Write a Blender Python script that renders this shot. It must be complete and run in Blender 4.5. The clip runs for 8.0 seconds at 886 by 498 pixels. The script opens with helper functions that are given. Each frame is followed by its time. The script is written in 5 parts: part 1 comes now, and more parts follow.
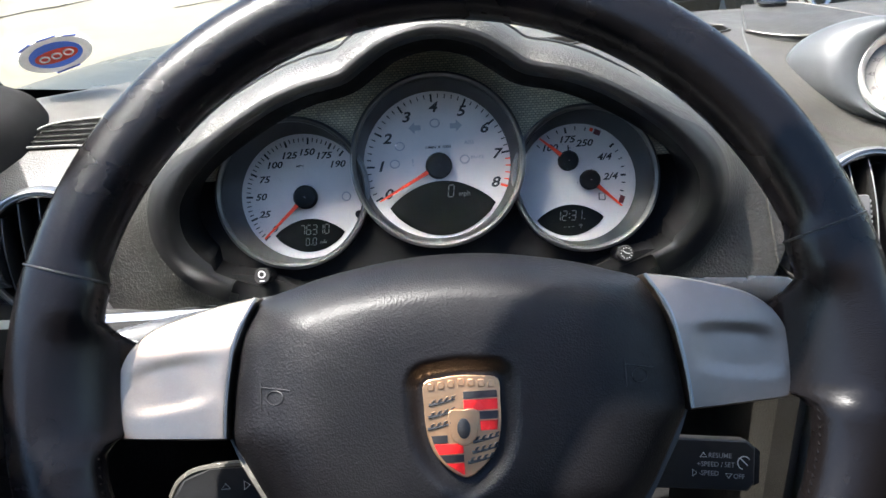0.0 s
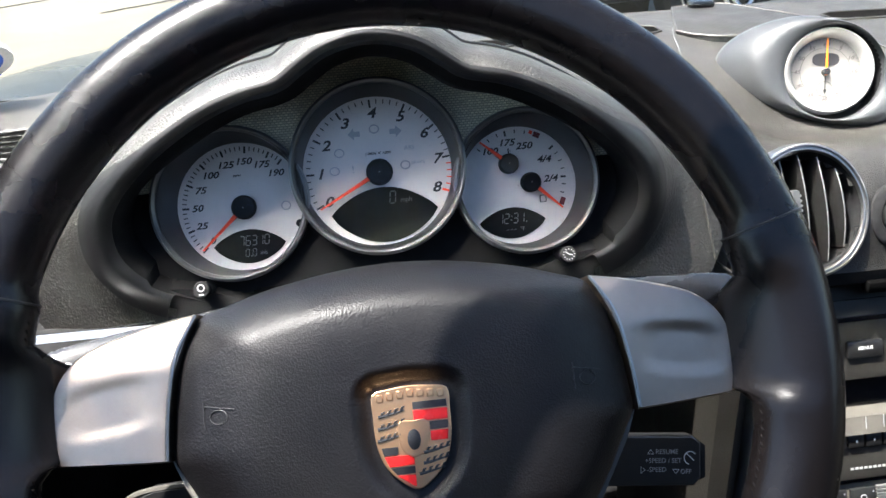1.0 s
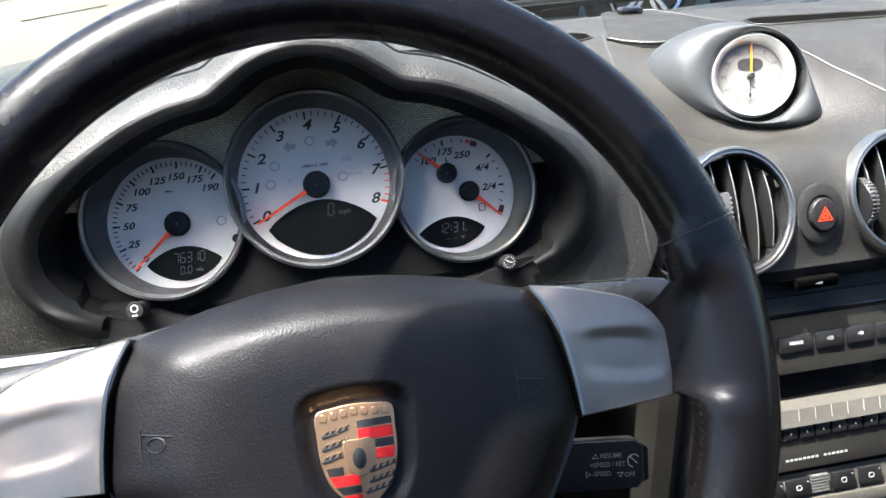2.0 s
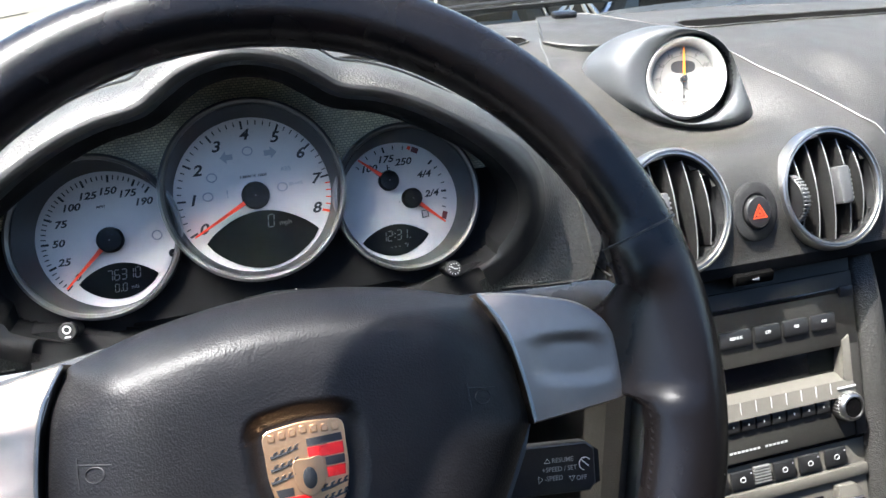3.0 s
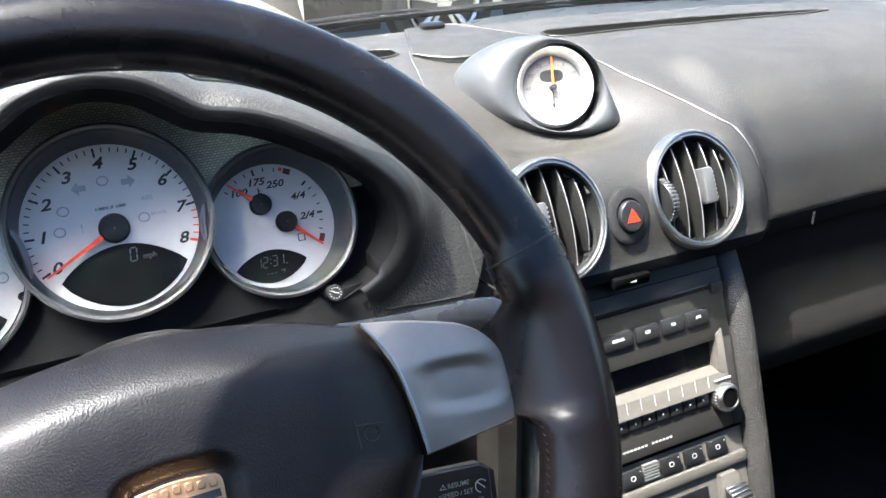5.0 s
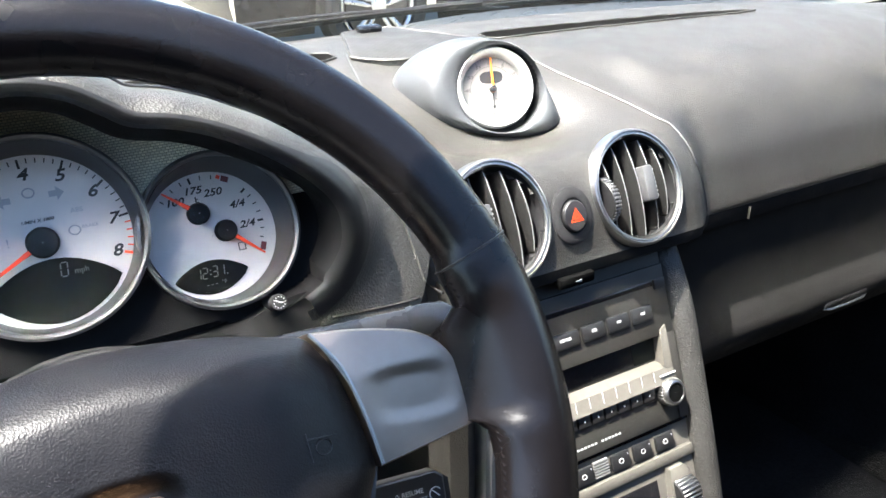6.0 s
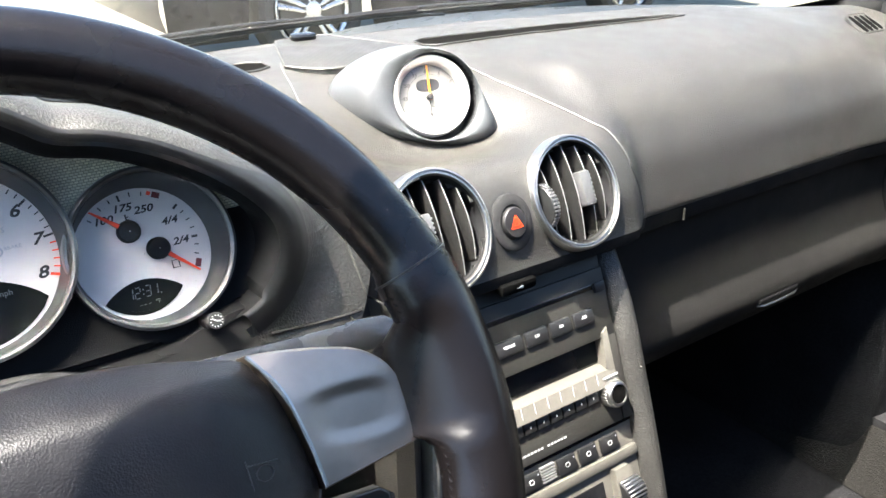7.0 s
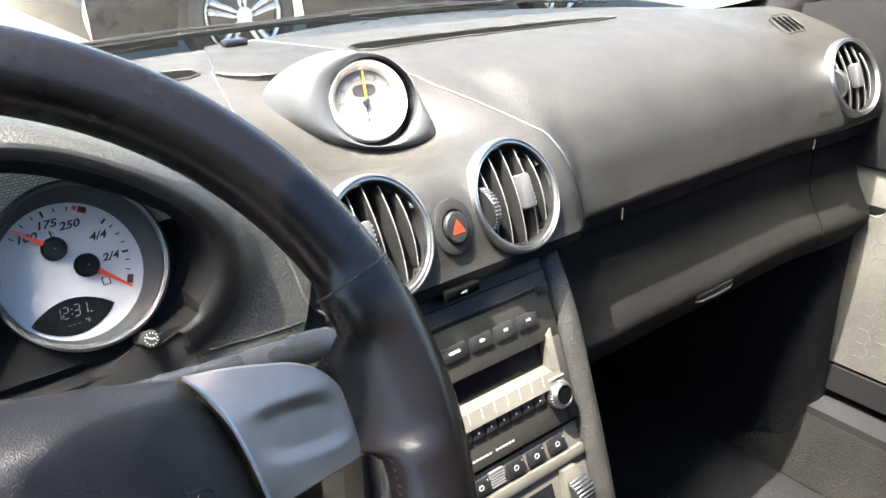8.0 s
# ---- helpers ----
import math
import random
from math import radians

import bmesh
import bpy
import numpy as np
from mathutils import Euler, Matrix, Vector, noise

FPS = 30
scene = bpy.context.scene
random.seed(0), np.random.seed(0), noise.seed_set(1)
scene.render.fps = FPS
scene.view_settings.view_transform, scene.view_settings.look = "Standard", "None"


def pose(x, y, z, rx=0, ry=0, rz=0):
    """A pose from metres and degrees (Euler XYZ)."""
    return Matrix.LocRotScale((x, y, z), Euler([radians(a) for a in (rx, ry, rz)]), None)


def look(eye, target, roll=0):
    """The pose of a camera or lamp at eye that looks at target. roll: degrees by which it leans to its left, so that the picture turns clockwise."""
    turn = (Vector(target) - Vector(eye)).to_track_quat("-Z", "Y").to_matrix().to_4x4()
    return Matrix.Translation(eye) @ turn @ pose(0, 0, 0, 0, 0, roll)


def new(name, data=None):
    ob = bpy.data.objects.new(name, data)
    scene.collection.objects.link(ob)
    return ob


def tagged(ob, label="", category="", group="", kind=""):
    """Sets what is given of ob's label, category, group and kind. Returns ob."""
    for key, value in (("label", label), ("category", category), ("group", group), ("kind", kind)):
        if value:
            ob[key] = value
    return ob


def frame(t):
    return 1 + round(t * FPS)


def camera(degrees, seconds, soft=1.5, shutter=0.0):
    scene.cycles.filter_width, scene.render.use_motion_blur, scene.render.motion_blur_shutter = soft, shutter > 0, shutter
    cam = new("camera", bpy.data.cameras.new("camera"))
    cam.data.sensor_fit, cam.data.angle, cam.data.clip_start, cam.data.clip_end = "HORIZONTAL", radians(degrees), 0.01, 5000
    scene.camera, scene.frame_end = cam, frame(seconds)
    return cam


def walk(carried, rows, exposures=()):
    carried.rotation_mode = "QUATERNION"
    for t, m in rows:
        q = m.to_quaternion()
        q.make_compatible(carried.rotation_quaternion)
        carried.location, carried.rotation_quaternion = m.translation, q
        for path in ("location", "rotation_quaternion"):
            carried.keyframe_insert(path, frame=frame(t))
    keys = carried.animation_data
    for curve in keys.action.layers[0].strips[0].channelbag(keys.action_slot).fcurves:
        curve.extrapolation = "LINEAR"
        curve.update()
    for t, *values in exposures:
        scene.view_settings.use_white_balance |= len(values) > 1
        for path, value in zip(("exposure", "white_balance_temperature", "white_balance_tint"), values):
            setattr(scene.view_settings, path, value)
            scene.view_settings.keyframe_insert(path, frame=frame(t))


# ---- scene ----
cam = camera(58.32, 8.0)
PATH = [
    (0, (-0.00603, -0.23540, 0.99947), (0.01630, 1.56883, 0.13677), -3.289),
    (0.5, (-0.00688, -0.23292, 0.99891), (0.08864, 1.56870, 0.13576), -3.229),
    (1, (-0.00669, -0.23124, 1.00036), (0.16149, 1.56401, 0.13502), -3.095),
    (1.5, (-0.00582, -0.22970, 1.00256), (0.23696, 1.55794, 0.13918), -2.884),
    (3, (-0.00700, -0.22207, 1.00310), (0.45609, 1.52388, 0.14450), -2.387),
    (3.5, (-0.00741, -0.21813, 1.00244), (0.52659, 1.50921, 0.14738), -2.224),
    (4, (-0.00427, -0.21376, 1.00284), (0.59913, 1.49174, 0.15009), -2.077),
    (4.5, (-0.00087, -0.21070, 1.00434), (0.67211, 1.46930, 0.15305), -1.922),
    (6, (-0.00071, -0.19992, 1.00092), (0.87749, 1.38628, 0.15669), -1.480),
    (6.5, (-0.00015, -0.19875, 1.00164), (0.93691, 1.35463, 0.15966), -1.346),
    (7, (0.00331, -0.19565, 1.00296), (1.00676, 1.31775, 0.16467), -1.168),
    (7.5, (0.00550, -0.19278, 1.00309), (1.07144, 1.27933, 0.16843), -1.050),
    (8, (0.00643, -0.18940, 1.00171), (1.13308, 1.23841, 0.16983), -0.947),
]
walk(cam, [(t, look(eye, target, roll)) for t, eye, target, roll in PATH], [(0, 1.97, 6470, 10), (1.5, 1.94, 6450, 10), (3, 2.12, 6280, 10), (4.5, 2.30, 6270, 10), (6, 2.62, 6480, 10), (8, 2.75, 6780, 10)])

# ---- daylight ----
SUN = Vector((-0.41, 0.0, 1.0)).normalized()
world = bpy.data.worlds.new("sky")
scene.world = world
world.use_nodes = True
wn = world.node_tree
sky = wn.nodes.new("ShaderNodeTexSky")
sky.sky_type, sky.sun_disc = "NISHITA", False
sky.sun_elevation = math.asin(SUN.z)
sky.sun_rotation = math.atan2(SUN.x, SUN.y)
sky.dust_density, sky.air_density, sky.ozone_density = 0.1, 1.1, 2.0
wn.links.new(sky.outputs["Color"], wn.nodes["Background"].inputs["Color"])
wn.nodes["Background"].inputs["Strength"].default_value = 0.085
sun = new("sun", bpy.data.lights.new("sun", "SUN"))
sun.data.energy, sun.data.angle, sun.data.color = 5.0, radians(0.6), (1.0, 0.965, 0.915)
sun.matrix_world = look(SUN * 50, (0, 0, 0))


# ---- materials ----
def mat(name, color, rough=0.5, metal=0.0, vary=0.12, grain=0.0, cell=700.0, fine=0.0, spec=0.5, coat=0.0, wear=0.0, scale=9.0, crinkle=0.0):
    """Principled surface: broad and fine colour variation, pebble grain (cells a metre) and fine noise relief."""
    m = bpy.data.materials.new(name)
    m.use_nodes = True
    t, b = m.node_tree, m.node_tree.nodes["Principled BSDF"]
    b.inputs["Metallic"].default_value = metal
    b.inputs["Specular IOR Level"].default_value = spec
    b.inputs["Coat Weight"].default_value = coat
    co = t.nodes.new("ShaderNodeTexCoord").outputs["Object"]

    def noise_at(s, detail=4.0):
        n = t.nodes.new("ShaderNodeTexNoise")
        n.inputs["Scale"].default_value, n.inputs["Detail"].default_value = s, detail
        t.links.new(co, n.inputs["Vector"])
        return n.outputs["Fac"]

    def ramp(src, lo, hi, a, c):
        n = t.nodes.new("ShaderNodeMapRange")
        for key, v in zip(("From Min", "From Max", "To Min", "To Max"), (lo, hi, a, c)):
            n.inputs[key].default_value = v
        t.links.new(src, n.inputs["Value"])
        return n.outputs["Result"]

    def times(a, c):
        n = t.nodes.new("ShaderNodeMath")
        n.operation = "MULTIPLY"
        t.links.new(a, n.inputs[0]), t.links.new(c, n.inputs[1])
        return n.outputs[0]

    broad, small = noise_at(scale), noise_at(scale * 22)
    value = times(ramp(broad, 0.3, 0.7, 1 - vary, 1 + vary), ramp(small, 0.3, 0.7, 1 - vary * 0.6, 1 + vary * 0.6))
    mix = t.nodes.new("ShaderNodeVectorMath")
    mix.operation = "SCALE"
    mix.inputs[0].default_value = color
    t.links.new(value, mix.inputs["Scale"])
    t.links.new(mix.outputs[0], b.inputs["Base Color"])
    t.links.new(ramp(noise_at(scale * 4), 0.3, 0.7, max(rough * (0.86 - wear), 0.02), min(rough * (1.14 + wear), 1)), b.inputs["Roughness"])
    last = None
    if grain:
        v = t.nodes.new("ShaderNodeTexVoronoi")
        v.inputs["Scale"].default_value = cell
        t.links.new(co, v.inputs["Vector"])
        if crinkle:
            warp = t.nodes.new("ShaderNodeTexNoise")
            warp.inputs["Scale"].default_value = 260.0
            t.links.new(co, warp.inputs["Vector"])
            bend = t.nodes.new("ShaderNodeVectorMath")
            bend.operation = "MULTIPLY_ADD"
            bend.inputs[1].default_value = (crinkle,) * 3
            t.links.new(warp.outputs["Color"], bend.inputs[0])
            t.links.new(co, bend.inputs[2])
            t.links.new(bend.outputs[0], v.inputs["Vector"])
        bp = t.nodes.new("ShaderNodeBump")
        bp.inputs["Strength"].default_value, bp.inputs["Distance"].default_value = grain, 0.0006
        t.links.new(v.outputs["Distance"], bp.inputs["Height"])
        last = bp.outputs["Normal"]
    if fine:
        bp = t.nodes.new("ShaderNodeBump")
        bp.inputs["Strength"].default_value, bp.inputs["Distance"].default_value = fine, 0.0004
        t.links.new(noise_at(420, 6), bp.inputs["Height"])
        if last:
            t.links.new(last, bp.inputs["Normal"])
        last = bp.outputs["Normal"]
    if last:
        t.links.new(last, b.inputs["Normal"])
    return m


def weave(name, dark, light, wide, high, rough=0.35):
    """Fine woven pattern, as on mesh grilles and carbon-look trim: staggered plates of that size in metres, in the plane of x and z."""
    m = mat(name, dark, rough, spec=0.2)
    t, b = m.node_tree, m.node_tree.nodes["Principled BSDF"]
    co = t.nodes.new("ShaderNodeTexCoord")
    turn = t.nodes.new("ShaderNodeMapping")
    turn.inputs["Rotation"].default_value = (radians(-67), 0, 0)
    t.links.new(co.outputs["Object"], turn.inputs["Vector"])
    br = t.nodes.new("ShaderNodeTexBrick")
    br.offset, br.squash = 0.5, 1.0
    for key, v in (("Scale", 1.0), ("Mortar Size", wide * 0.12), ("Mortar Smooth", 0.6), ("Brick Width", wide), ("Row Height", high)):
        br.inputs[key].default_value = v
    br.inputs["Color1"].default_value, br.inputs["Color2"].default_value = (*light, 1), (*[c * 0.7 for c in light], 1)
    br.inputs["Mortar"].default_value = (*dark, 1)
    t.links.new(turn.outputs["Vector"], br.inputs["Vector"])
    t.links.new(br.outputs["Color"], b.inputs["Base Color"])
    bp = t.nodes.new("ShaderNodeBump")
    bp.invert = True
    bp.inputs["Strength"].default_value, bp.inputs["Distance"].default_value = 0.6, 0.0004
    t.links.new(br.outputs["Fac"], bp.inputs["Height"])
    t.links.new(bp.outputs["Normal"], b.inputs["Normal"])
    return m


def checked(name, dark, light, pitch, rough=0.5):
    """Perforated mesh: a fine checker with relief; pitch in metres."""
    m = mat(name, dark, rough, spec=0.2)
    t, b = m.node_tree, m.node_tree.nodes["Principled BSDF"]
    co = t.nodes.new("ShaderNodeTexCoord")
    ch = t.nodes.new("ShaderNodeTexChecker")
    ch.inputs["Scale"].default_value = 1 / pitch
    ch.inputs["Color1"].default_value, ch.inputs["Color2"].default_value = (*dark, 1), (*light, 1)
    t.links.new(co.outputs["Object"], ch.inputs["Vector"])
    t.links.new(ch.outputs["Color"], b.inputs["Base Color"])
    bp = t.nodes.new("ShaderNodeBump")
    bp.inputs["Strength"].default_value, bp.inputs["Distance"].default_value = 0.6, 0.0005
    t.links.new(ch.outputs["Fac"], bp.inputs["Height"])
    t.links.new(bp.outputs["Normal"], b.inputs["Normal"])
    return m


def clear(name, tint=(1, 1, 1), rough=0.0, ior=1.45):
    m = bpy.data.materials.new(name)
    m.use_nodes = True
    b = m.node_tree.nodes["Principled BSDF"]
    b.inputs["Base Color"].default_value = (*tint, 1)
    b.inputs["Transmission Weight"].default_value, b.inputs["Roughness"].default_value, b.inputs["IOR"].default_value = 1.0, rough, ior
    return m


def thin_glass(name):
    """A thin clear sheet: see-through, with a mirror share that grows towards grazing views."""
    m = bpy.data.materials.new(name)
    m.use_nodes = True
    t = m.node_tree
    t.nodes.remove(t.nodes["Principled BSDF"])
    see, gloss, mixer, fres = (t.nodes.new(k) for k in ("ShaderNodeBsdfTransparent", "ShaderNodeBsdfGlossy", "ShaderNodeMixShader", "ShaderNodeFresnel"))
    gloss.inputs["Roughness"].default_value, fres.inputs["IOR"].default_value = 0.06, 1.13
    t.links.new(fres.outputs[0], mixer.inputs[0])
    t.links.new(see.outputs[0], mixer.inputs[1])
    t.links.new(gloss.outputs[0], mixer.inputs[2])
    t.links.new(mixer.outputs[0], t.nodes["Material Output"].inputs["Surface"])
    return m


LEATHER = mat("black_leather", (0.0042, 0.0035, 0.0036), 0.26, vary=0.05, grain=0.09, cell=1500, fine=0.03, wear=0.0, spec=0.33)
PADSKIN = mat("airbag_vinyl", (0.0040, 0.0036, 0.0040), 0.43, vary=0.08, grain=0.22, cell=1250, fine=0.12, spec=0.32, crinkle=0.0020)
VINYL = mat("dash_vinyl", (0.0138, 0.0127, 0.0104), 0.50, vary=0.14, grain=0.50, cell=900, crinkle=0.0020, fine=0.1, spec=0.62)
HOODVINYL = mat("coarse_grained_vinyl", (0.0165, 0.0153, 0.0128), 0.48, vary=0.12, grain=0.72, cell=640, crinkle=0.0024, fine=0.12, spec=0.60)
SLIDER = mat("vent_knob_grey", (0.055, 0.055, 0.056), 0.4, vary=0.08)
BOLSTER = mat("console_vinyl", (0.026, 0.025, 0.0225), 0.42, vary=0.14, grain=0.7, cell=760, fine=0.12, spec=0.5)
SMOOTHVINYL = mat("pod_vinyl", (0.0335, 0.0355, 0.0370), 0.34, vary=0.08, grain=0.10, cell=1500)
BLACK = mat("black_plastic", (0.0115, 0.0115, 0.0118), 0.42, vary=0.15, fine=0.15)
GLOSS = mat("gloss_black", (0.008, 0.008, 0.009), 0.18, vary=0.1)
MATTBLACK = mat("matt_black_plastic", (0.018, 0.018, 0.0184), 0.6, vary=0.15, grain=0.2, cell=1600, spec=0.06)
WATCHSILVER = mat("watch_rim_silver", (0.40, 0.395, 0.38), 0.42, 0.45, vary=0.05)
SATIN = mat("satin_aluminium_paint", (0.39, 0.316, 0.256), 0.36, 1.0, vary=0.04, wear=0.06, fine=0.03)
# darker copy of the titan grey paint, shade under the dash put into its colour
SHADEDTITAN = mat("titan_grey_shaded", (0.0245, 0.0232, 0.0203), 0.5, vary=0.08, spec=0.3)
TITAN = mat("titan_grey_paint", (0.072, 0.067, 0.057), 0.5, 0.0, vary=0.08, spec=0.3)
CHROME = mat("satin_chrome", (0.38, 0.375, 0.36), 0.36, 1.0, vary=0.05)
SLATMETAL = mat("vent_edge_silver", (0.24, 0.235, 0.23), 0.38, 0.5, vary=0.08)
BEZEL = mat("bezel_grey", (0.17, 0.17, 0.172), 0.33, 0.7, vary=0.06)
BARREL = mat("gauge_wall_grey", (0.066, 0.065, 0.066), 0.5, vary=0.06)
FACE = mat("dial_white", (0.66, 0.612, 0.585), 0.55, vary=0.04)
CLOCKFACE = mat("clock_white", (0.165, 0.16, 0.147), 0.5, vary=0.04)
INK = mat("black_print", (0.012, 0.012, 0.013), 0.5, vary=0.05)
FADEDINK = mat("faded_grey_print", (0.07, 0.065, 0.06), 0.5, vary=0.1)
PALEINK = mat("unlit_telltale_print", (0.36, 0.36, 0.39), 0.5, vary=0.05)
REDINK = mat("red_print", (0.62, 0.045, 0.02), 0.45, vary=0.05)
WINE = mat("dark_red_print", (0.13, 0.012, 0.016), 0.45, vary=0.05)
STALK = mat("stalk_black_plastic", (0.038, 0.038, 0.040), 0.26, vary=0.1, spec=0.6)
DIMINK = mat("grey_print", (0.34, 0.34, 0.34), 0.5, vary=0.05)
NEEDLE = mat("orange_needle", (0.9, 0.06, 0.012), 0.4, vary=0.04)
AMBER = mat("amber_needle", (0.95, 0.22, 0.01), 0.4, vary=0.04)
LCD = mat("dark_display", (0.008, 0.009, 0.008), 0.5, vary=0.1, spec=0.08)
LCDINK = mat("grey_display_segments", (0.13, 0.135, 0.13), 0.5, vary=0.04)
WHITEINK = mat("white_print", (0.7, 0.7, 0.68), 0.5, vary=0.05)
GOLD = mat("emblem_gold", (0.70, 0.41, 0.22), 0.30, 0.9, vary=0.06)
REDENAMEL = mat("red_enamel", (0.55, 0.015, 0.015), 0.25, vary=0.05, coat=0.4)
CARPET = mat("worn_black_carpet", (0.0125, 0.012, 0.0108), 0.95, vary=0.3, spec=0.03, grain=1.0, cell=420, fine=0.8)
DARKCARPET = mat("black_carpet", (0.0140, 0.0140, 0.0144), 0.95, vary=0.3, spec=0.03, grain=0.8, cell=420)
DOORSKIN = mat("door_trim_vinyl", (0.074, 0.071, 0.062), 0.5, spec=0.2, vary=0.1, grain=0.4, cell=600)
LID = mat("glove_box_plastic", (0.0125, 0.0120, 0.0112), 0.6, vary=0.1, spec=0.05, grain=0.25, cell=900)
CARBON = weave("mesh_weave_trim", (0.38, 0.36, 0.26), (0.95, 0.90, 0.70), 0.0026, 0.0016)
GRILLE = checked("speaker_mesh", (0.010, 0.010, 0.010), (0.024, 0.024, 0.023), 0.0040, 0.55)
# near-black, no gloss: the slots' shade put into colour; also black cap and tab
SLOTBLACK = mat("unlit_slot_black", (0.003, 0.003, 0.003), 0.9, spec=0.0)
COWL = mat("weathered_grey_plastic", (0.15, 0.155, 0.135), 0.7, vary=0.25, spec=0.2, scale=30.0)
BOWLBLACK = mat("matt_black_bowl", (0.0095, 0.0095, 0.0098), 0.65, vary=0.1, grain=0.15, cell=1600, spec=0.05)
HOODBLACK = mat("satin_black_hood_trim", (0.0100, 0.0100, 0.0104), 0.42, vary=0.08, spec=0.35, fine=0.05)
SLAT = mat("vent_slat_plastic", (0.0095, 0.0093, 0.0088), 0.5, vary=0.08, spec=0.12)
GLASS = clear("clear_glass")
LENS = thin_glass("gauge_lens")
PAINT = mat("black_car_paint", (0.006, 0.006, 0.008), 0.12, vary=0.1, spec=0.25)
CONCRETE = mat("pale_concrete", (0.185, 0.169, 0.120), 0.85, vary=0.16, fine=0.3, scale=0.9)
BONNETPAINT = mat("dusty_dark_paint", (0.045, 0.041, 0.032), 0.3, vary=0.35, spec=0.22, fine=0.5, scale=4.0)
RUBBER = mat("tyre_rubber", (0.02, 0.02, 0.02), 0.75, vary=0.2)
ALLOY = mat("silver_alloy", (0.62, 0.62, 0.63), 0.3, 0.75, vary=0.05)


# ---- mesh helpers ----
def thing(name, m=None, label="", category="", group="", kind=""):
    ob = new(name)
    ob.empty_display_size = 0.02
    ob.matrix_world = m if m is not None else Matrix()
    return tagged(ob, label, category, group, kind)


def base_of(ob):
    m = Matrix()
    while ob is not None:
        m = ob.matrix_basis @ m
        ob = ob.parent
    return m


def part(name, bm, material, parent=None, label="", world=False, flat=False, sharp=38):
    """Link a bmesh as one mesh object. world: the bmesh is in world coordinates."""
    if world and parent is not None:
        bm.transform(base_of(parent).inverted())
    bmesh.ops.recalc_face_normals(bm, faces=bm.faces)
    lim = radians(sharp)
    for f in bm.faces:
        f.smooth = not flat
    for e in bm.edges:
        if len(e.link_faces) == 2 and e.calc_face_angle(0) > lim:
            e.smooth = False
    me = bpy.data.meshes.new(name)
    bm.to_mesh(me)
    bm.free()
    me.materials.append(material)
    ob = new(name, me)
    if parent is not None:
        ob.parent = parent
    if label:
        ob["label"] = label
    return ob


def loft(rings, closed=True, caps=(False, False), loop=False, bm=None):
    """Skin a row of rings of equally many points."""
    bm = bm or bmesh.new()
    vs = [[bm.verts.new(p) for p in ring] for ring in rings]
    n = len(vs[0])
    rows = list(zip(vs, vs[1:])) + ([(vs[-1], vs[0])] if loop else [])
    for a, b in rows:
        for i in range(n if closed else n - 1):
            j = (i + 1) % n
            try:
                bm.faces.new((a[i], a[j], b[j], b[i]))
            except ValueError:
                pass
    if caps[0]:
        bm.faces.new(vs[0][::-1])
    if caps[1]:
        bm.faces.new(vs[-1])
    return bm


def lathe(profile, n=48, m=None, loop=False, bm=None, caps=(False, False)):
    """Turn (radius, height) round local z."""
    m = m or Matrix()
    rings = [[m @ Vector((r * math.cos(2 * math.pi * k / n), r * math.sin(2 * math.pi * k / n), z)) for k in range(n)] for r, z in profile]
    return loft(rings, True, caps, loop, bm)


def box(sx, sy, sz, at=(0, 0, 0), bevel=0.0, seg=2, m=None, bm=None):
    bm = bm or bmesh.new()
    made = bmesh.ops.create_cube(bm, size=1, matrix=(m or Matrix()) @ Matrix.Translation(at) @ Matrix.Diagonal((sx, sy, sz, 1)))
    if bevel:
        es = list({e for v in made["verts"] for e in v.link_edges})
        bmesh.ops.bevel(bm, geom=es, offset=bevel, segments=seg, affect="EDGES", profile=0.5)
    return bm


def prism(outline, z0, z1, bevel=0.0, m=None, bm=None, dome=0.0):
    """Extrude a closed outline (x, y) from z0 to z1, with the upper rim drawn in by bevel, the top raised by dome."""
    m = m or Matrix()
    n = len(outline)
    cx, cy = sum(p[0] for p in outline) / n, sum(p[1] for p in outline) / n
    reach = max(math.hypot(x - cx, y - cy) for x, y in outline)

    def ring(off, z):
        k = 1 - off / reach
        return [m @ Vector((cx + (x - cx) * k, cy + (y - cy) * k, z)) for x, y in outline]

    rings = [ring(0, z0), ring(0, z1 - bevel)]
    if bevel:
        rings += [ring(bevel * 0.3, z1 - bevel * 0.3), ring(bevel, z1)]
    if dome:
        rings += [ring(reach * f, z1 + dome * (1 - (1 - f) ** 2)) for f in (0.25, 0.5, 0.75, 0.97)]
    return loft(rings, True, (True, True), False, bm)


def tube(pts, radius, n=10, closed=False, bm=None, squash=1.0, caps=True):
    """A round bar along a line of points; radius is a number or a list."""
    pts = [Vector(p) for p in pts]
    rings = []
    side = None
    for i, p in enumerate(pts):
        a, b = (pts[i - 1], pts[(i + 1) % len(pts)]) if closed else (pts[max(i - 1, 0)], pts[min(i + 1, len(pts) - 1)])
        way = (b - a).normalized()
        if side is None:
            side = way.orthogonal().normalized()
        side = (side - way * side.dot(way)).normalized()
        up = way.cross(side)
        r = radius[i] if isinstance(radius, (list, tuple)) else radius
        rings.append([p + r * (math.cos(2 * math.pi * k / n) * side + squash * math.sin(2 * math.pi * k / n) * up) for k in range(n)])
    return loft(rings, True, (caps and not closed,) * 2, closed, bm)


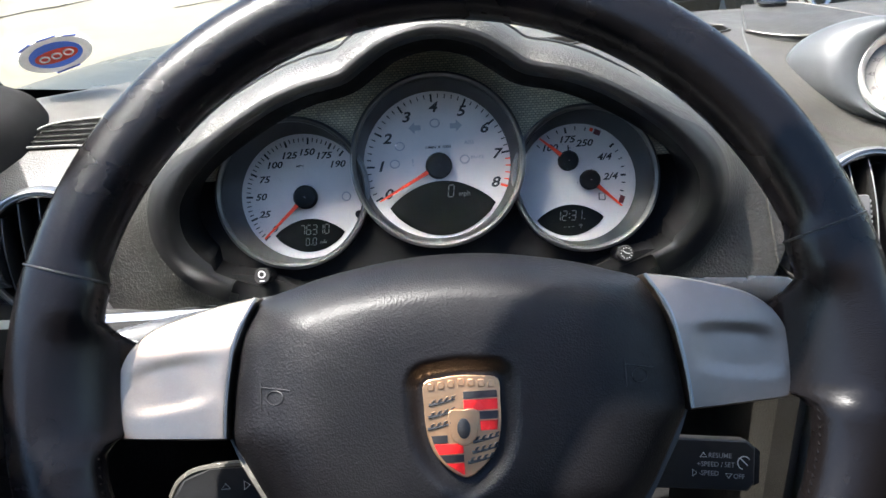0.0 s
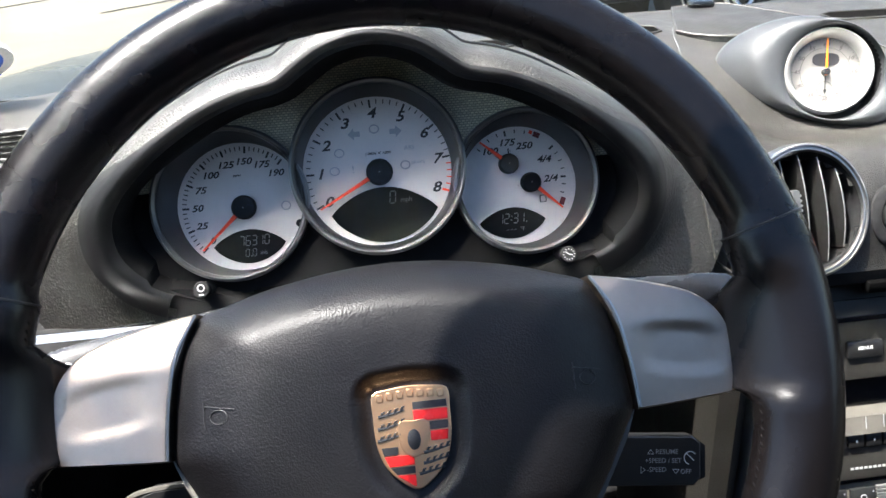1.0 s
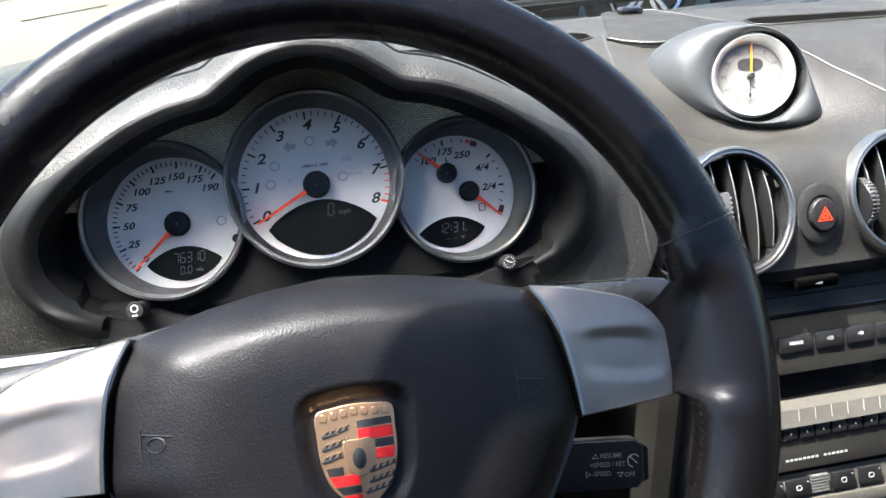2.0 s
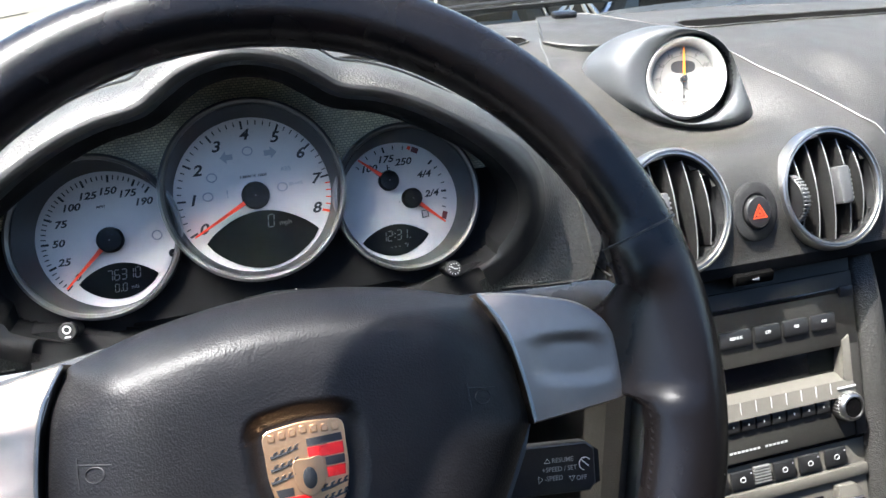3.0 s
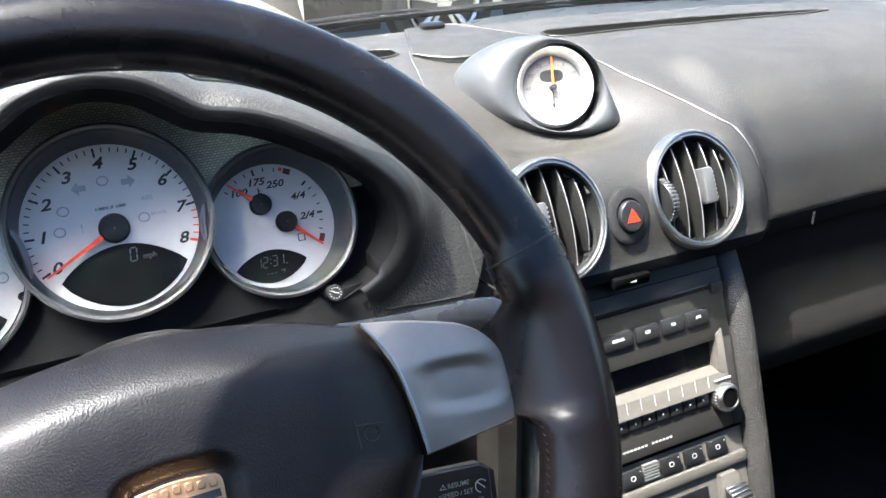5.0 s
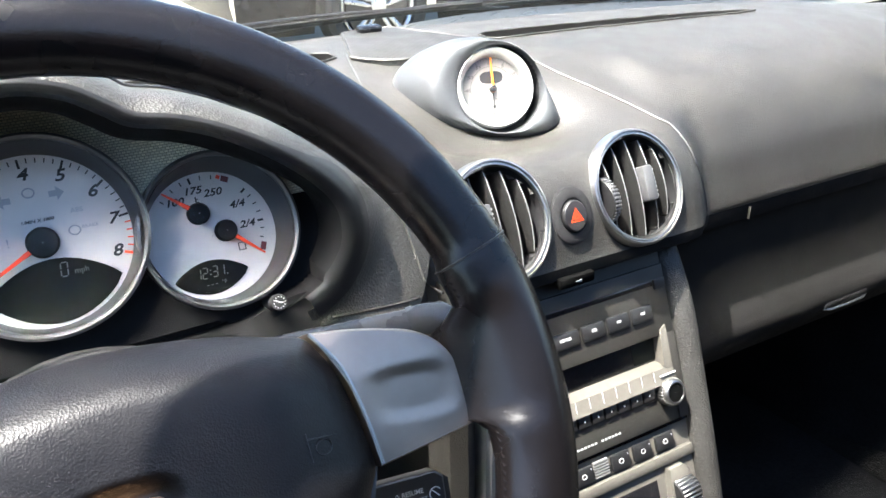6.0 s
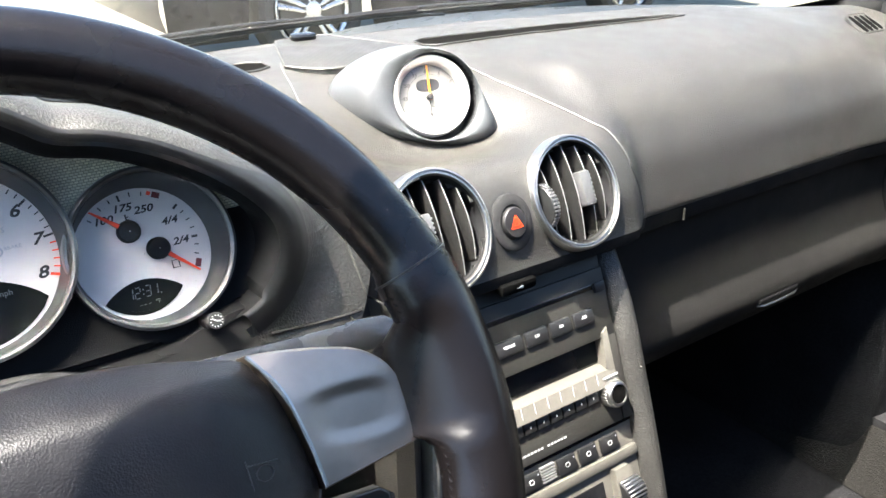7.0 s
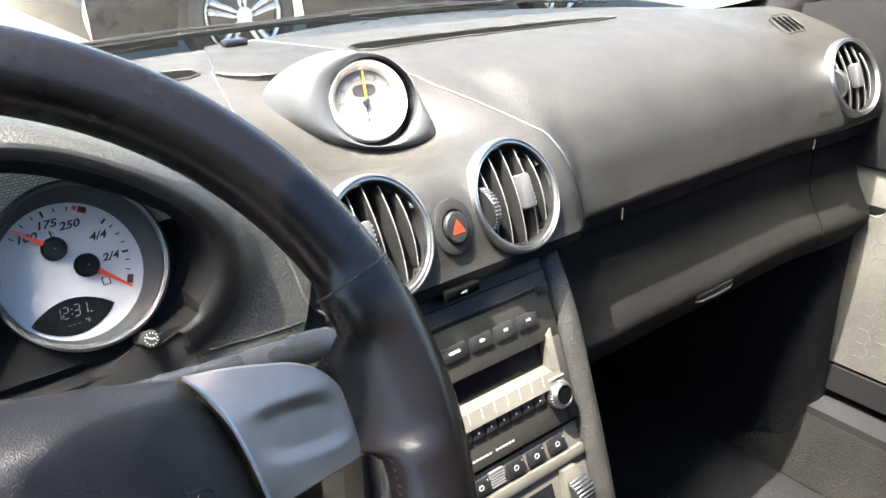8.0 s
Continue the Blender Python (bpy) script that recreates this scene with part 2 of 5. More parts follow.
def smooth_line(pts, steps=6, closed=False):
    """Catmull-Rom through the points."""
    pts = [Vector(p) for p in pts]
    n, out = len(pts), []
    for i in range(n if closed else n - 1):
        p0, p1, p2, p3 = (pts[(i + k) % n] if closed else pts[min(max(i + k, 0), n - 1)] for k in (-1, 0, 1, 2))
        for s in range(steps):
            t = s / steps
            out.append(0.5 * (2 * p1 + (p2 - p0) * t + (2 * p0 - 5 * p1 + 4 * p2 - p3) * t * t + (3 * p1 - p0 - 3 * p2 + p3) * t ** 3))
    return out if closed else out + [pts[-1]]


def flat2(pts, steps=6, closed=True):
    return [(p.x, p.y) for p in smooth_line([(x, y, 0) for x, y in pts], steps, closed)]


def oval(rx, ry, n=40, cx=0.0, cy=0.0, power=2.0):
    out = []
    for k in range(n):
        c, s = math.cos(2 * math.pi * k / n), math.sin(2 * math.pi * k / n)
        out.append((cx + rx * math.copysign(abs(c) ** (2 / power), c), cy + ry * math.copysign(abs(s) ** (2 / power), s)))
    return out


def lens_shape(w, h, n=18):
    """The pointed-oval outline of the cluster's displays, fuller below than above."""
    upper = [(-w / 2 + w * k / n, 0.05 * h + 0.45 * h * math.sin(math.pi * k / n) ** 0.80) for k in range(n)]
    lower = [(w / 2 - w * k / n, 0.05 * h - 0.55 * h * math.sin(math.pi * k / n) ** 0.72) for k in range(n)]
    return upper + lower


def step(a, b, x):
    t = min(max((x - a) / (b - a), 0), 1)
    return t * t * (3 - 2 * t)


_words = {}


def words(text, size, m, slant=0.0, deep=0.0002):
    """Lettering as a bmesh, centred on the origin of m."""
    key = (text, slant)
    if key not in _words:
        cu = bpy.data.curves.new("letters", "FONT")
        cu.body, cu.size, cu.align_x, cu.align_y, cu.shear, cu.extrude, cu.resolution_u = text, 1.0, "CENTER", "CENTER", slant, 0.02, 3
        cu.offset = 0.026 if slant else 0.004
        ob = bpy.data.objects.new("letters", cu)
        scene.collection.objects.link(ob)
        bpy.context.view_layer.update()
        got = ob.evaluated_get(bpy.context.evaluated_depsgraph_get()).to_mesh()
        _words[key] = got.copy() if hasattr(got, "copy") else got
        bpy.data.objects.remove(ob)
    bm = bmesh.new()
    bm.from_mesh(_words[key])
    bm.transform(m @ Matrix.Diagonal((size * (1.13 if slant else 1.0), size * (0.94 if slant else 1.0), deep / 0.04, 1)))
    return bm


def facing(at, normal, up=(0, 0, 1)):
    """Axes at a point: local z along normal, local y as near to up as it gets."""
    z = Vector(normal).normalized()
    x = Vector(up).cross(z).normalized()
    y = z.cross(x)
    m = Matrix((x, y, z)).transposed().to_4x4()
    m.translation = at
    return m

# ---- ground and car shell ----
MID = 0.363                      # the car's middle line
bm = bmesh.new()
bmesh.ops.create_grid(bm, x_segments=40, y_segments=40, size=400)
ground = tagged(part("ground", bm, CONCRETE), "pale sunlit concrete ground under the parked cars", "ground", kind="structure")


# ---- dashboard skin: a profile (y, z) from the windscreen to the lower edge, for each distance from the middle ----
CENTRE = [(0.66, 0.843), (0.58, 0.852), (0.48, 0.851), (0.41, 0.843), (0.345, 0.826), (0.292, 0.813), (0.2615, 0.797), (0.2415, 0.767), (0.2335, 0.738), (0.2305, 0.7295)]
SIDE = [(0.64, 0.843), (0.56, 0.852), (0.48, 0.851), (0.41, 0.847), (0.35, 0.837), (0.302, 0.815), (0.276, 0.780), (0.265, 0.746), (0.260, 0.727), (0.260, 0.721)]
OUTER = [(0.52, 0.838), (0.46, 0.842), (0.41, 0.840), (0.375, 0.834), (0.335, 0.826), (0.297, 0.812), (0.268, 0.790), (0.252, 0.760), (0.247, 0.732), (0.247, 0.721)]


def profile(d):
    """The dash's ten control points at d metres from the middle line."""
    d = abs(d)
    w, o = step(0.12, 0.17, d), step(0.5, 0.63, d)
    rear = 0.66 - 0.2 * (d / 0.7) ** 2.2
    out = []
    for i, (c, s, e) in enumerate(zip(CENTRE, SIDE, OUTER)):
        y = (c[0] * (1 - w) + s[0] * w) * (1 - o) + e[0] * o
        z = (c[1] * (1 - w) + s[1] * w) * (1 - o) + e[1] * o
        k = max(0, 1 - i / 4)
        out.append((y * (1 - k) + (rear - i * 0.07 * (1 - o * 0.4)) * k, z))
    return out


def dash_line(x, n=8):
    """The skin from windscreen to lower edge at x, with the hollow in which the stopwatch pod sits."""
    hollow = 0.027 * math.exp(-abs((x - 0.352) / 0.078) ** 3)
    return [Vector((x, p.x, p.y - hollow * math.exp(-((p.x - 0.335) / 0.046) ** 2))) for p in smooth_line([(y, z, 0) for y, z in profile(x - MID)], n)]


def dash_at(x, s):
    line = dash_line(x)
    f = min(max(s, 0), 1) * (len(line) - 1)
    i = min(int(f), len(line) - 2)
    return line[i].lerp(line[i + 1], f - i)


def dash_normal(x, s):
    a = dash_at(x + 0.004, s) - dash_at(x - 0.004, s)
    b = dash_at(x, min(s + 0.01, 1)) - dash_at(x, max(s - 0.01, 0))
    n = a.cross(b).normalized()
    return n if n.y < 0 or n.z > 0 else -n


def dash_near(x, z_or_y, by="z"):
    """The place on the dash's front with that height, or on its top with that y."""
    line = dash_line(x, 24)
    return min(line[len(line) // 3:] if by == "z" else line, key=lambda p: abs((p.z if by == "z" else p.y) - z_or_y))


VENTS = {                        # centre, facing, radius
    "middle_driver": ((0.2925, 0.2450, 0.7735), (0.03, -0.91, 0.44), 0.0450),
    "middle_passenger": ((0.4255, 0.2450, 0.7740), (0.01, -0.91, 0.45), 0.0450),
    "passenger": ((1.0085, 0.2585, 0.7805), (-0.11, -0.96, 0.46), 0.0465),
    "driver": ((-0.262, 0.2475, 0.783), (0.11, -0.97, 0.20), 0.0420),
}
dash = thing("dashboard", Matrix.Translation((MID, 0.3, 0.72)), "dark grey grained vinyl dashboard under the windscreen", "dashboard")
cols = [MID - 0.716 + 1.432 * i / 230 for i in range(231)]
bm = loft([dash_line(x, 11) for x in cols], closed=False)
gone = []
for f in bm.faces:
    c = f.calc_center_median()
    hole = any((c - Vector(v[0])).length < v[2] - 0.006 for v in VENTS.values())
    pod = -0.15 < c.x < 0.15 and c.y < 0.37
    if hole or pod:
        gone.append(f)
bmesh.ops.delete(bm, geom=gone, context="FACES")
part("top_skin", bm, VINYL, dash, world=True)

# pale edges of the centre panel: past the speaker, along the top and down the passenger's side of the front
for across, along in (((-0.031, -0.076, -0.088, -0.0995, -0.112), (0.615, 0.492, 0.450, 0.408, 0.362)), ((0.031, 0.072, 0.0815, 0.090, 0.099, 0.1105, 0.1185, 0.125), (0.615, 0.49, 0.42, 0.385, 0.362, 0.318, 0.288, 0.276))):
    pts = [dash_near(MID + x, y, "y") for x, y in zip(across, along)]
    if across[0] > 0:
        pts += [dash_near(MID + x, z) for x, z in ((0.129, 0.793), (0.134, 0.777), (0.147, 0.756), (0.155, 0.739), (0.158, 0.725))]
    part("seam", tube([p + Vector((0, -0.0002, 0.0005)) for p in smooth_line(pts, 6)], 0.0007, 6), SLIDER, dash, "pale edge of the centre panel", world=True)

# defroster slots in the top: flat strips coloured as the shade inside, with a rolled lip
for side in (-1, 1):
    back, front = [], []
    for k in range(29):
        f = k / 28
        x = MID + side * (0.084 + 0.352 * f)
        mid, half = 0.511 - 0.046 * f ** 1.7, 0.0150 * min(1.0, f / 0.04 + 0.55) * (1 - f ** 2.2) ** 0.5 + 0.0004
        back.append(dash_near(x, mid + half, "y") + Vector((0, 0, 0.0010)))
        front.append(dash_near(x, mid - half, "y") + Vector((0, 0, 0.0010)))
    slot = part("defroster_slot", loft([[a, b] for a, b in zip(back, front)], closed=False), SLOTBLACK, dash, "flat black strip for the shade inside the slot", world=True)
    part("slot_lip", tube(front + back[::-1], 0.0010, 6, closed=True), VINYL, slot, world=True)

# lower edge strip of the passenger side
line = [dash_at(x, 1.0) + Vector((0, 0.004, -0.006)) for x in [MID + 0.165 + 0.53 * k / 30 for k in range(31)]]
rings = []
for p in line:
    rings.append([p + Vector((0, a, b)) for a, b in ((0.002, 0.008), (-0.0015, 0.0068), (-0.0030, 0.0045), (-0.0022, -0.004), (0.0005, -0.0115), (0.006, -0.0145), (0.014, -0.015), (0.014, 0.008))])
part("lower_strip", loft(rings, True, (True, True)), BOWLBLACK, dash, "smooth black strip", world=True)
rings = []
for x in [MID - 0.165 + 0.33 * k / 20 for k in range(21)]:
    p = dash_at(x, 1.0) + Vector((0, 0.004, -0.004))
    rings.append([p + Vector((0, a, b)) for a, b in ((-0.003, 0.006), (-0.004, 0.002), (-0.003, -0.006), (0.002, -0.010), (0.03, -0.012), (0.03, 0.006))])
part("lower_strip", loft(rings, True, (True, True)), BOWLBLACK, dash, "smooth black strip", world=True)

# ---- centre speaker with the alarm sensor ----
speaker = thing("dashboard_speaker", Matrix.Translation((MID, 0.55, 0.853)), "black mesh speaker grille set in the dashboard top", "speaker")
out = [(MID + x, y) for x, y in ((-0.0740, 0.490), (-0.066, 0.474), (-0.052, 0.458), (-0.040, 0.4535), (0.0, 0.4525), (0.040, 0.4535), (0.052, 0.458), (0.066, 0.474), (0.0740, 0.490), (0.052, 0.554), (0.0310, 0.6135), (0.026, 0.619), (0.0, 0.6215), (-0.026, 0.619), (-0.0310, 0.6135), (-0.052, 0.554))]
bm = prism(out, 0.846, 0.8535, 0.0008)
part("mesh", bm, GRILLE, speaker, world=True)
bm = tube([(x, y, 0.8530) for x, y in out], 0.0013, 6, closed=True)
part("frame", bm, VINYL, speaker, world=True)
tagged(part("alarm_sensor", box(0.026, 0.016, 0.008, (MID - 0.003, 0.604, 0.8565), 0.003), GLOSS), "small gloss black sensor block on the speaker grille", "sensor")


# ---- air vents ----
def vent(key, yaw_knob, swing=0.0):
    at, normal, r = VENTS[key]
    m = facing(at, normal) @ Matrix.Scale(r / 0.0475, 4) @ Matrix.Diagonal((1, 1.045, 1, 1))
    r = 0.0475
    v = thing("air_vent", m, "round dashboard air vent, satin chrome ring and black slats", "air vent", "dashboard air vents")
    prof = [(r - 0.0056, -0.008), (r - 0.0055, 0.0012), (r - 0.0046, 0.0030), (r - 0.0036, 0.0030), (r - 0.0030, 0.0018), (r - 0.0024, 0.0018), (r - 0.0018, 0.0036), (r - 0.0004, 0.0030), (r + 0.0005, 0.0), (r + 0.001, -0.008)]
    part("ring", lathe(prof, 64, loop=True), CHROME, v, "satin chrome ring")
    part("barrel", lathe([(r - 0.0060, 0.001), (r - 0.008, -0.02), (0.03, -0.045), (0.0005, -0.046)], 48), BLACK, v)
    for i in range(5):
        x = (-0.0285, -0.0150, 0.0, 0.0150, 0.0285)[i]
        h = math.sqrt((r - 0.0075) ** 2 - x * x)
        rings = []
        for k in range(13):
            y = -h + 2 * h * k / 12
            zo = -0.006 * abs(y / h) ** 2
            rings.append([Vector((x + dx, y, z + zo)) for dx, z in ((-0.0022 + swing, -0.019), (-0.0016, 0.0), (0.0, 0.0022), (0.0016, 0.0), (0.0022 + swing, -0.019))])
        slat = part("slat", loft(rings, True, (True, True)), SLAT, v)
        edge = [Vector((x, -h + 2 * h * k / 12, 0.0016 - 0.006 * abs((-h + 2 * h * k / 12) / h) ** 2)) for k in range(13)]
        part("slat_edge", tube(edge, 0.0005, 6), SLATMETAL, slat, "thin silver edge")
    slider = part("slider", box(0.0115, 0.029, 0.012, (yaw_knob + 0.001, 0.001, 0.002), 0.0022), SLIDER, v, "grey slider knob")
    for k in range(7):
        part("slider_rib", box(0.0020, 0.0018, 0.009, (yaw_knob + 0.0070, -0.010 + k * 0.0035, 0.002), 0.0004, 1), SLATMETAL, slider)
    wheel = part("thumbwheel", lathe([(0.003, -0.003), (0.0165, -0.003), (0.018, -0.001), (0.018, 0.001), (0.0165, 0.003), (0.003, 0.003)], 40, pose(-r + 0.014, -0.004, -0.006, 0, 90, 0), True), BLACK, v, "ribbed thumbwheel")
    for k in range(36):
        q = 2 * math.pi * k / 36
        part("wheel_rib", box(0.0060, 0.0010, 0.0016, (0, 0, 0), 0.0003, 1, Matrix.Translation((-r + 0.014, -0.004 + 0.018 * math.cos(q), -0.006 + 0.018 * math.sin(q))) @ Matrix.Rotation(q, 4, "X")), SLIDER, wheel)
    return v


for key in VENTS:
    vent(key, {"middle_driver": -0.0145, "middle_passenger": 0.007}.get(key, 0.0), 0.023 if key == "passenger" else 0.0)


# ---- side window vents on top of the dash ends ----
for side in (-1, 1):
    c = dash_near(MID + 0.651, 0.358, "y") if side > 0 else dash_near(MID - 0.636, 0.357, "y")
    m = facing(c, dash_normal(c.x, 0.45), (0, 1, 0)) @ Matrix.Translation((0, 0, 0.0022 if side < 0 else 0.0012)) @ Matrix.Scale(1.0 if side < 0 else 0.66, 4)
    v = thing("side_demister", m, "small black louvred demister outlet on the dashboard end", "air vent", "side window demisters")
    # outlet openings are flat near-black plates, their inner shade put into colour
    if side > 0:
        ring = flat2([(-0.058, -0.030), (-0.030, -0.034), (0.016, -0.030), (0.040, 0.020), (0.042, 0.034), (0.012, 0.038), (-0.020, 0.030)], 5)
        part("recess", prism(ring, -0.006, 0.0002), VINYL, v)
        part("rim", tube([(x, y, 0.0006) for x, y in ring], 0.0014, 8, closed=True), VINYL, v)
        for k in range(4):
            x = -0.034 + 0.0165 * k
            part("louvre", prism(flat2([(x - 0.0062, -0.024), (x + 0.0050, -0.024), (x + 0.0290, 0.026 - 0.0015 * k), (x + 0.0190, 0.027 - 0.0015 * k)], 4), 0.0, 0.0008), SLOTBLACK, v, "flat black plate for the shade inside an outlet slit")
    else:
        half = [(0.7 * x, 0.7 * y) for x, y in flat2([(0.045, 0.024), (0.0, 0.026), (-0.030, 0.020), (-0.046, 0.004), (-0.050, -0.022), (0.0, -0.025), (0.045, -0.025)], 5)]
        part("recess", prism(half, -0.004, 0.0004), SLOTBLACK, v)
        part("rim", tube([(x, y, 0.0008) for x, y in half], 0.0013, 8, closed=True), VINYL, v)
        for k in range(4):
            part("louvre", box(0.062 - 0.007 * max(0, k - 1), 0.0010, 0.0018, (-0.0014 + 0.0028 * max(0, k - 1), -0.011 + k * 0.0073, 0.0011), 0.0006, 1), VINYL, v)

# ---- hazard switch ----
m = facing((MID - 0.006, 0.2405, 0.766), (0, -0.94, 0.34))
hazard = thing("hazard_switch", m, "round black hazard switch with a red warning triangle", "switch")
part("surround", lathe([(0.0116, -0.004), (0.0118, 0.0002), (0.0130, 0.0012), (0.0185, 0.0010), (0.0202, -0.0002), (0.0205, -0.005)], 44, Matrix.Diagonal((0.93, 1.1, 1, 1)), True), MATTBLACK, hazard)
part("button", lathe([(0.0112, -0.004), (0.0111, 0.0030), (0.0102, 0.0042), (0.006, 0.0046), (0.0003, 0.0046)], 40, Matrix.Diagonal((0.95, 1.1, 1, 1))), BLACK, hazard)


def triangle(r, w):
    bm = bmesh.new()
    a = [Vector((r * math.cos(t), r * math.sin(t) - 0.001, 0.0050)) for t in (math.pi / 2, math.pi * 7 / 6, math.pi * 11 / 6)]
    b = [Vector((0, -0.001, 0.0050)) + (p - Vector((0, -0.001, 0.0050))) * (1 - w) for p in a]
    va, vb = [bm.verts.new(p) for p in a], [bm.verts.new(p) for p in b]
    for i in range(3):
        j = (i + 1) % 3
        bm.faces.new((va[i], va[j], vb[j], vb[i]))
    return bm


part("triangle", triangle(0.0070, 0.20), NEEDLE, hazard, "red triangle outline")
part("triangle", triangle(0.0034, 0.45), NEEDLE, hazard, "red triangle outline")


# ---- stopwatch pod on the dash top ----
cm = facing((0.3630, 0.3585, 0.8405), (-0.24, -0.90, 0.36))
pod = thing("stopwatch_pod", Matrix.Translation((MID, 0.40, 0.83)), "smooth dark grey teardrop pod holding the stopwatch", "instrument pod")


POD = flat2([(-0.0805, 0.0125), (-0.0740, 0.0262), (-0.0590, 0.0368), (-0.0385, 0.0432), (-0.0120, 0.0450), (0.0160, 0.0368), (0.0325, 0.0220), (0.0440, 0.0028), (0.0552, -0.0190), (0.0588, -0.0330), (0.0520, -0.0428), (0.0276, -0.0452), (-0.0061, -0.0402), (-0.0360, -0.0325), (-0.0600, -0.0210), (-0.0755, -0.0050)], 5)


def pod_ring(f, back, tail=0.0, squeeze=1.0):
    """Between the dial's cup (f = 0) and the teardrop outline (f = 1), in the dial's own axes; the tail falls away to the rear."""
    out = []
    for x, y in POD:
        a = math.atan2(y, x)
        ox, oy = 0.0036 + 0.0366 * math.cos(a), -0.0016 + 0.0366 * math.sin(a)
        px, py = ox + (x * squeeze - ox) * f, oy + (y * squeeze - oy) * f
        left = step(-0.025, -0.090, px)
        out.append(cm @ Vector((px, py, back - 0.022 * left * f * f - tail)))
    return out


rings = [pod_ring(0, -0.014), pod_ring(0.0, 0.0), pod_ring(0.02, 0.0016)]
rings += [pod_ring(f, 0.0025 + 0.0035 * math.sin(math.pi * min(f * 1.25, 1)) - 0.0125 * f ** 5) for f in (0.06, 0.14, 0.25, 0.4, 0.55, 0.68, 0.8, 0.88, 0.94, 0.98)]
rings += [pod_ring(1.0, -0.013), pod_ring(1.006, -0.018), pod_ring(1.0, -0.018, 0.02, 0.97), pod_ring(1.0, -0.018, 0.05, 0.86), pod_ring(1.0, -0.018, 0.085, 0.62), pod_ring(1.0, -0.018, 0.105, 0.3)]
part("shell", loft(rings, True, (False, True)), SMOOTHVINYL, pod, world=True)
part("cup", lathe([(0.0367, 0.0), (0.0362, -0.018), (0.025, -0.019)], 56, cm @ Matrix.Translation((0.0036, -0.0016, 0))), MATTBLACK, pod, "black cup round the dial", world=True)
watch = thing("stopwatch", cm @ Matrix.Translation((0, 0, -0.009)), "white-faced stopwatch with an orange hand in the dash pod", "clock")
part("rim", lathe([(0.0268, -0.001), (0.0272, 0.0035), (0.0300, 0.0095), (0.0325, 0.0112), (0.0340, 0.0095), (0.0345, 0.004), (0.0345, -0.006), (0.0268, -0.008)], 64, loop=True), WATCHSILVER, watch, "satin silver rim")
part("face", lathe([(0.0275, 0.0), (0.0003, 0.0)], 64), CLOCKFACE, watch)
part("sub_dial", lathe([(0.0190, 0.0004), (0.0194, 0.0004)], 56, Matrix.Translation((0, 0, 0.0))), FADEDINK, watch, "fine printed ring")
for k in range(60):
    a = math.pi / 2 - 2 * math.pi * k / 60
    long = 0.0022 if k % 5 == 0 else 0.0012
    part("tick", box(long, 0.0004, 0.0002, (0.0262 - long / 2, 0, 0.0003), m=Matrix.Rotation(a, 4, "Z")), FADEDINK, watch)
for k in range(12):
    a = math.pi / 2 - 2 * math.pi * k / 12
    part("numeral", words(str(k * 5 or 60), 0.0044, Matrix.Translation((0.0216 * math.cos(a), 0.0216 * math.sin(a), 0.0003)), 0.2), FADEDINK, watch)
part("sub_dial", lathe([(0.0056, 0.0004), (0.0061, 0.0004)], 40, Matrix.Translation((0, -0.0135, 0.0))), FADEDINK, watch, "small printed ring")
part("window", prism(oval(0.0102, 0.0052, 32, 0, 0.0098, 2.8), 0.0, 0.0005), INK, watch, "black counter window")
part("hand", prism([(-0.0009, -0.003), (0.0009, -0.003), (0.0005, 0.0262), (-0.0005, 0.0262)], 0.003, 0.0038), AMBER, watch, "orange hand")
part("small_hand", prism([(-0.0003, -0.003), (0.0003, -0.003), (0.0003, -0.0135), (0.0013, -0.0148), (0, -0.0175), (-0.0013, -0.0148), (-0.0003, -0.0135)][::-1], 0.0008, 0.0014), INK, watch)
part("hub", lathe([(0.0029, 0.0), (0.0029, 0.0042), (0.002, 0.005), (0.0002, 0.005)], 24), BLACK, watch)

from mathutils.bvhtree import BVHTree

# ---- instrument binnacle ----
def lip_depth(z):
    return 0.2200 + 0.015 * (0.80 - z if z < 0.80 else 0)


HALF = [(0.0, 0.9180), (0.013, 0.9165), (0.028, 0.9115), (0.042, 0.9025), (0.0545, 0.8945), (0.0765, 0.8895), (0.100, 0.8800), (0.127, 0.8635), (0.149, 0.8450), (0.161, 0.8290), (0.1635, 0.8150), (0.1605, 0.8010), (0.152, 0.7880), (0.1430, 0.7805), (0.127, 0.7730), (0.095, 0.7620), (0.05, 0.7570), (0.0, 0.7570)]
HALF = [(x * (1 - 0.031 * step(0.79, 0.86, z)), 1 - (1 - z) * (1 - 0.033 * step(0.79, 0.86, z))) for x, z in HALF]
HALF = [(x * 1.037, 1.0025 - (1.0025 - z) * 1.037) for x, z in HALF]
LIP = [(p.x, p.y) for p in smooth_line([(x, z, 0) for x, z in HALF] + [(-x, z, 0) for x, z in HALF[-2:0:-1]], 5, True)]


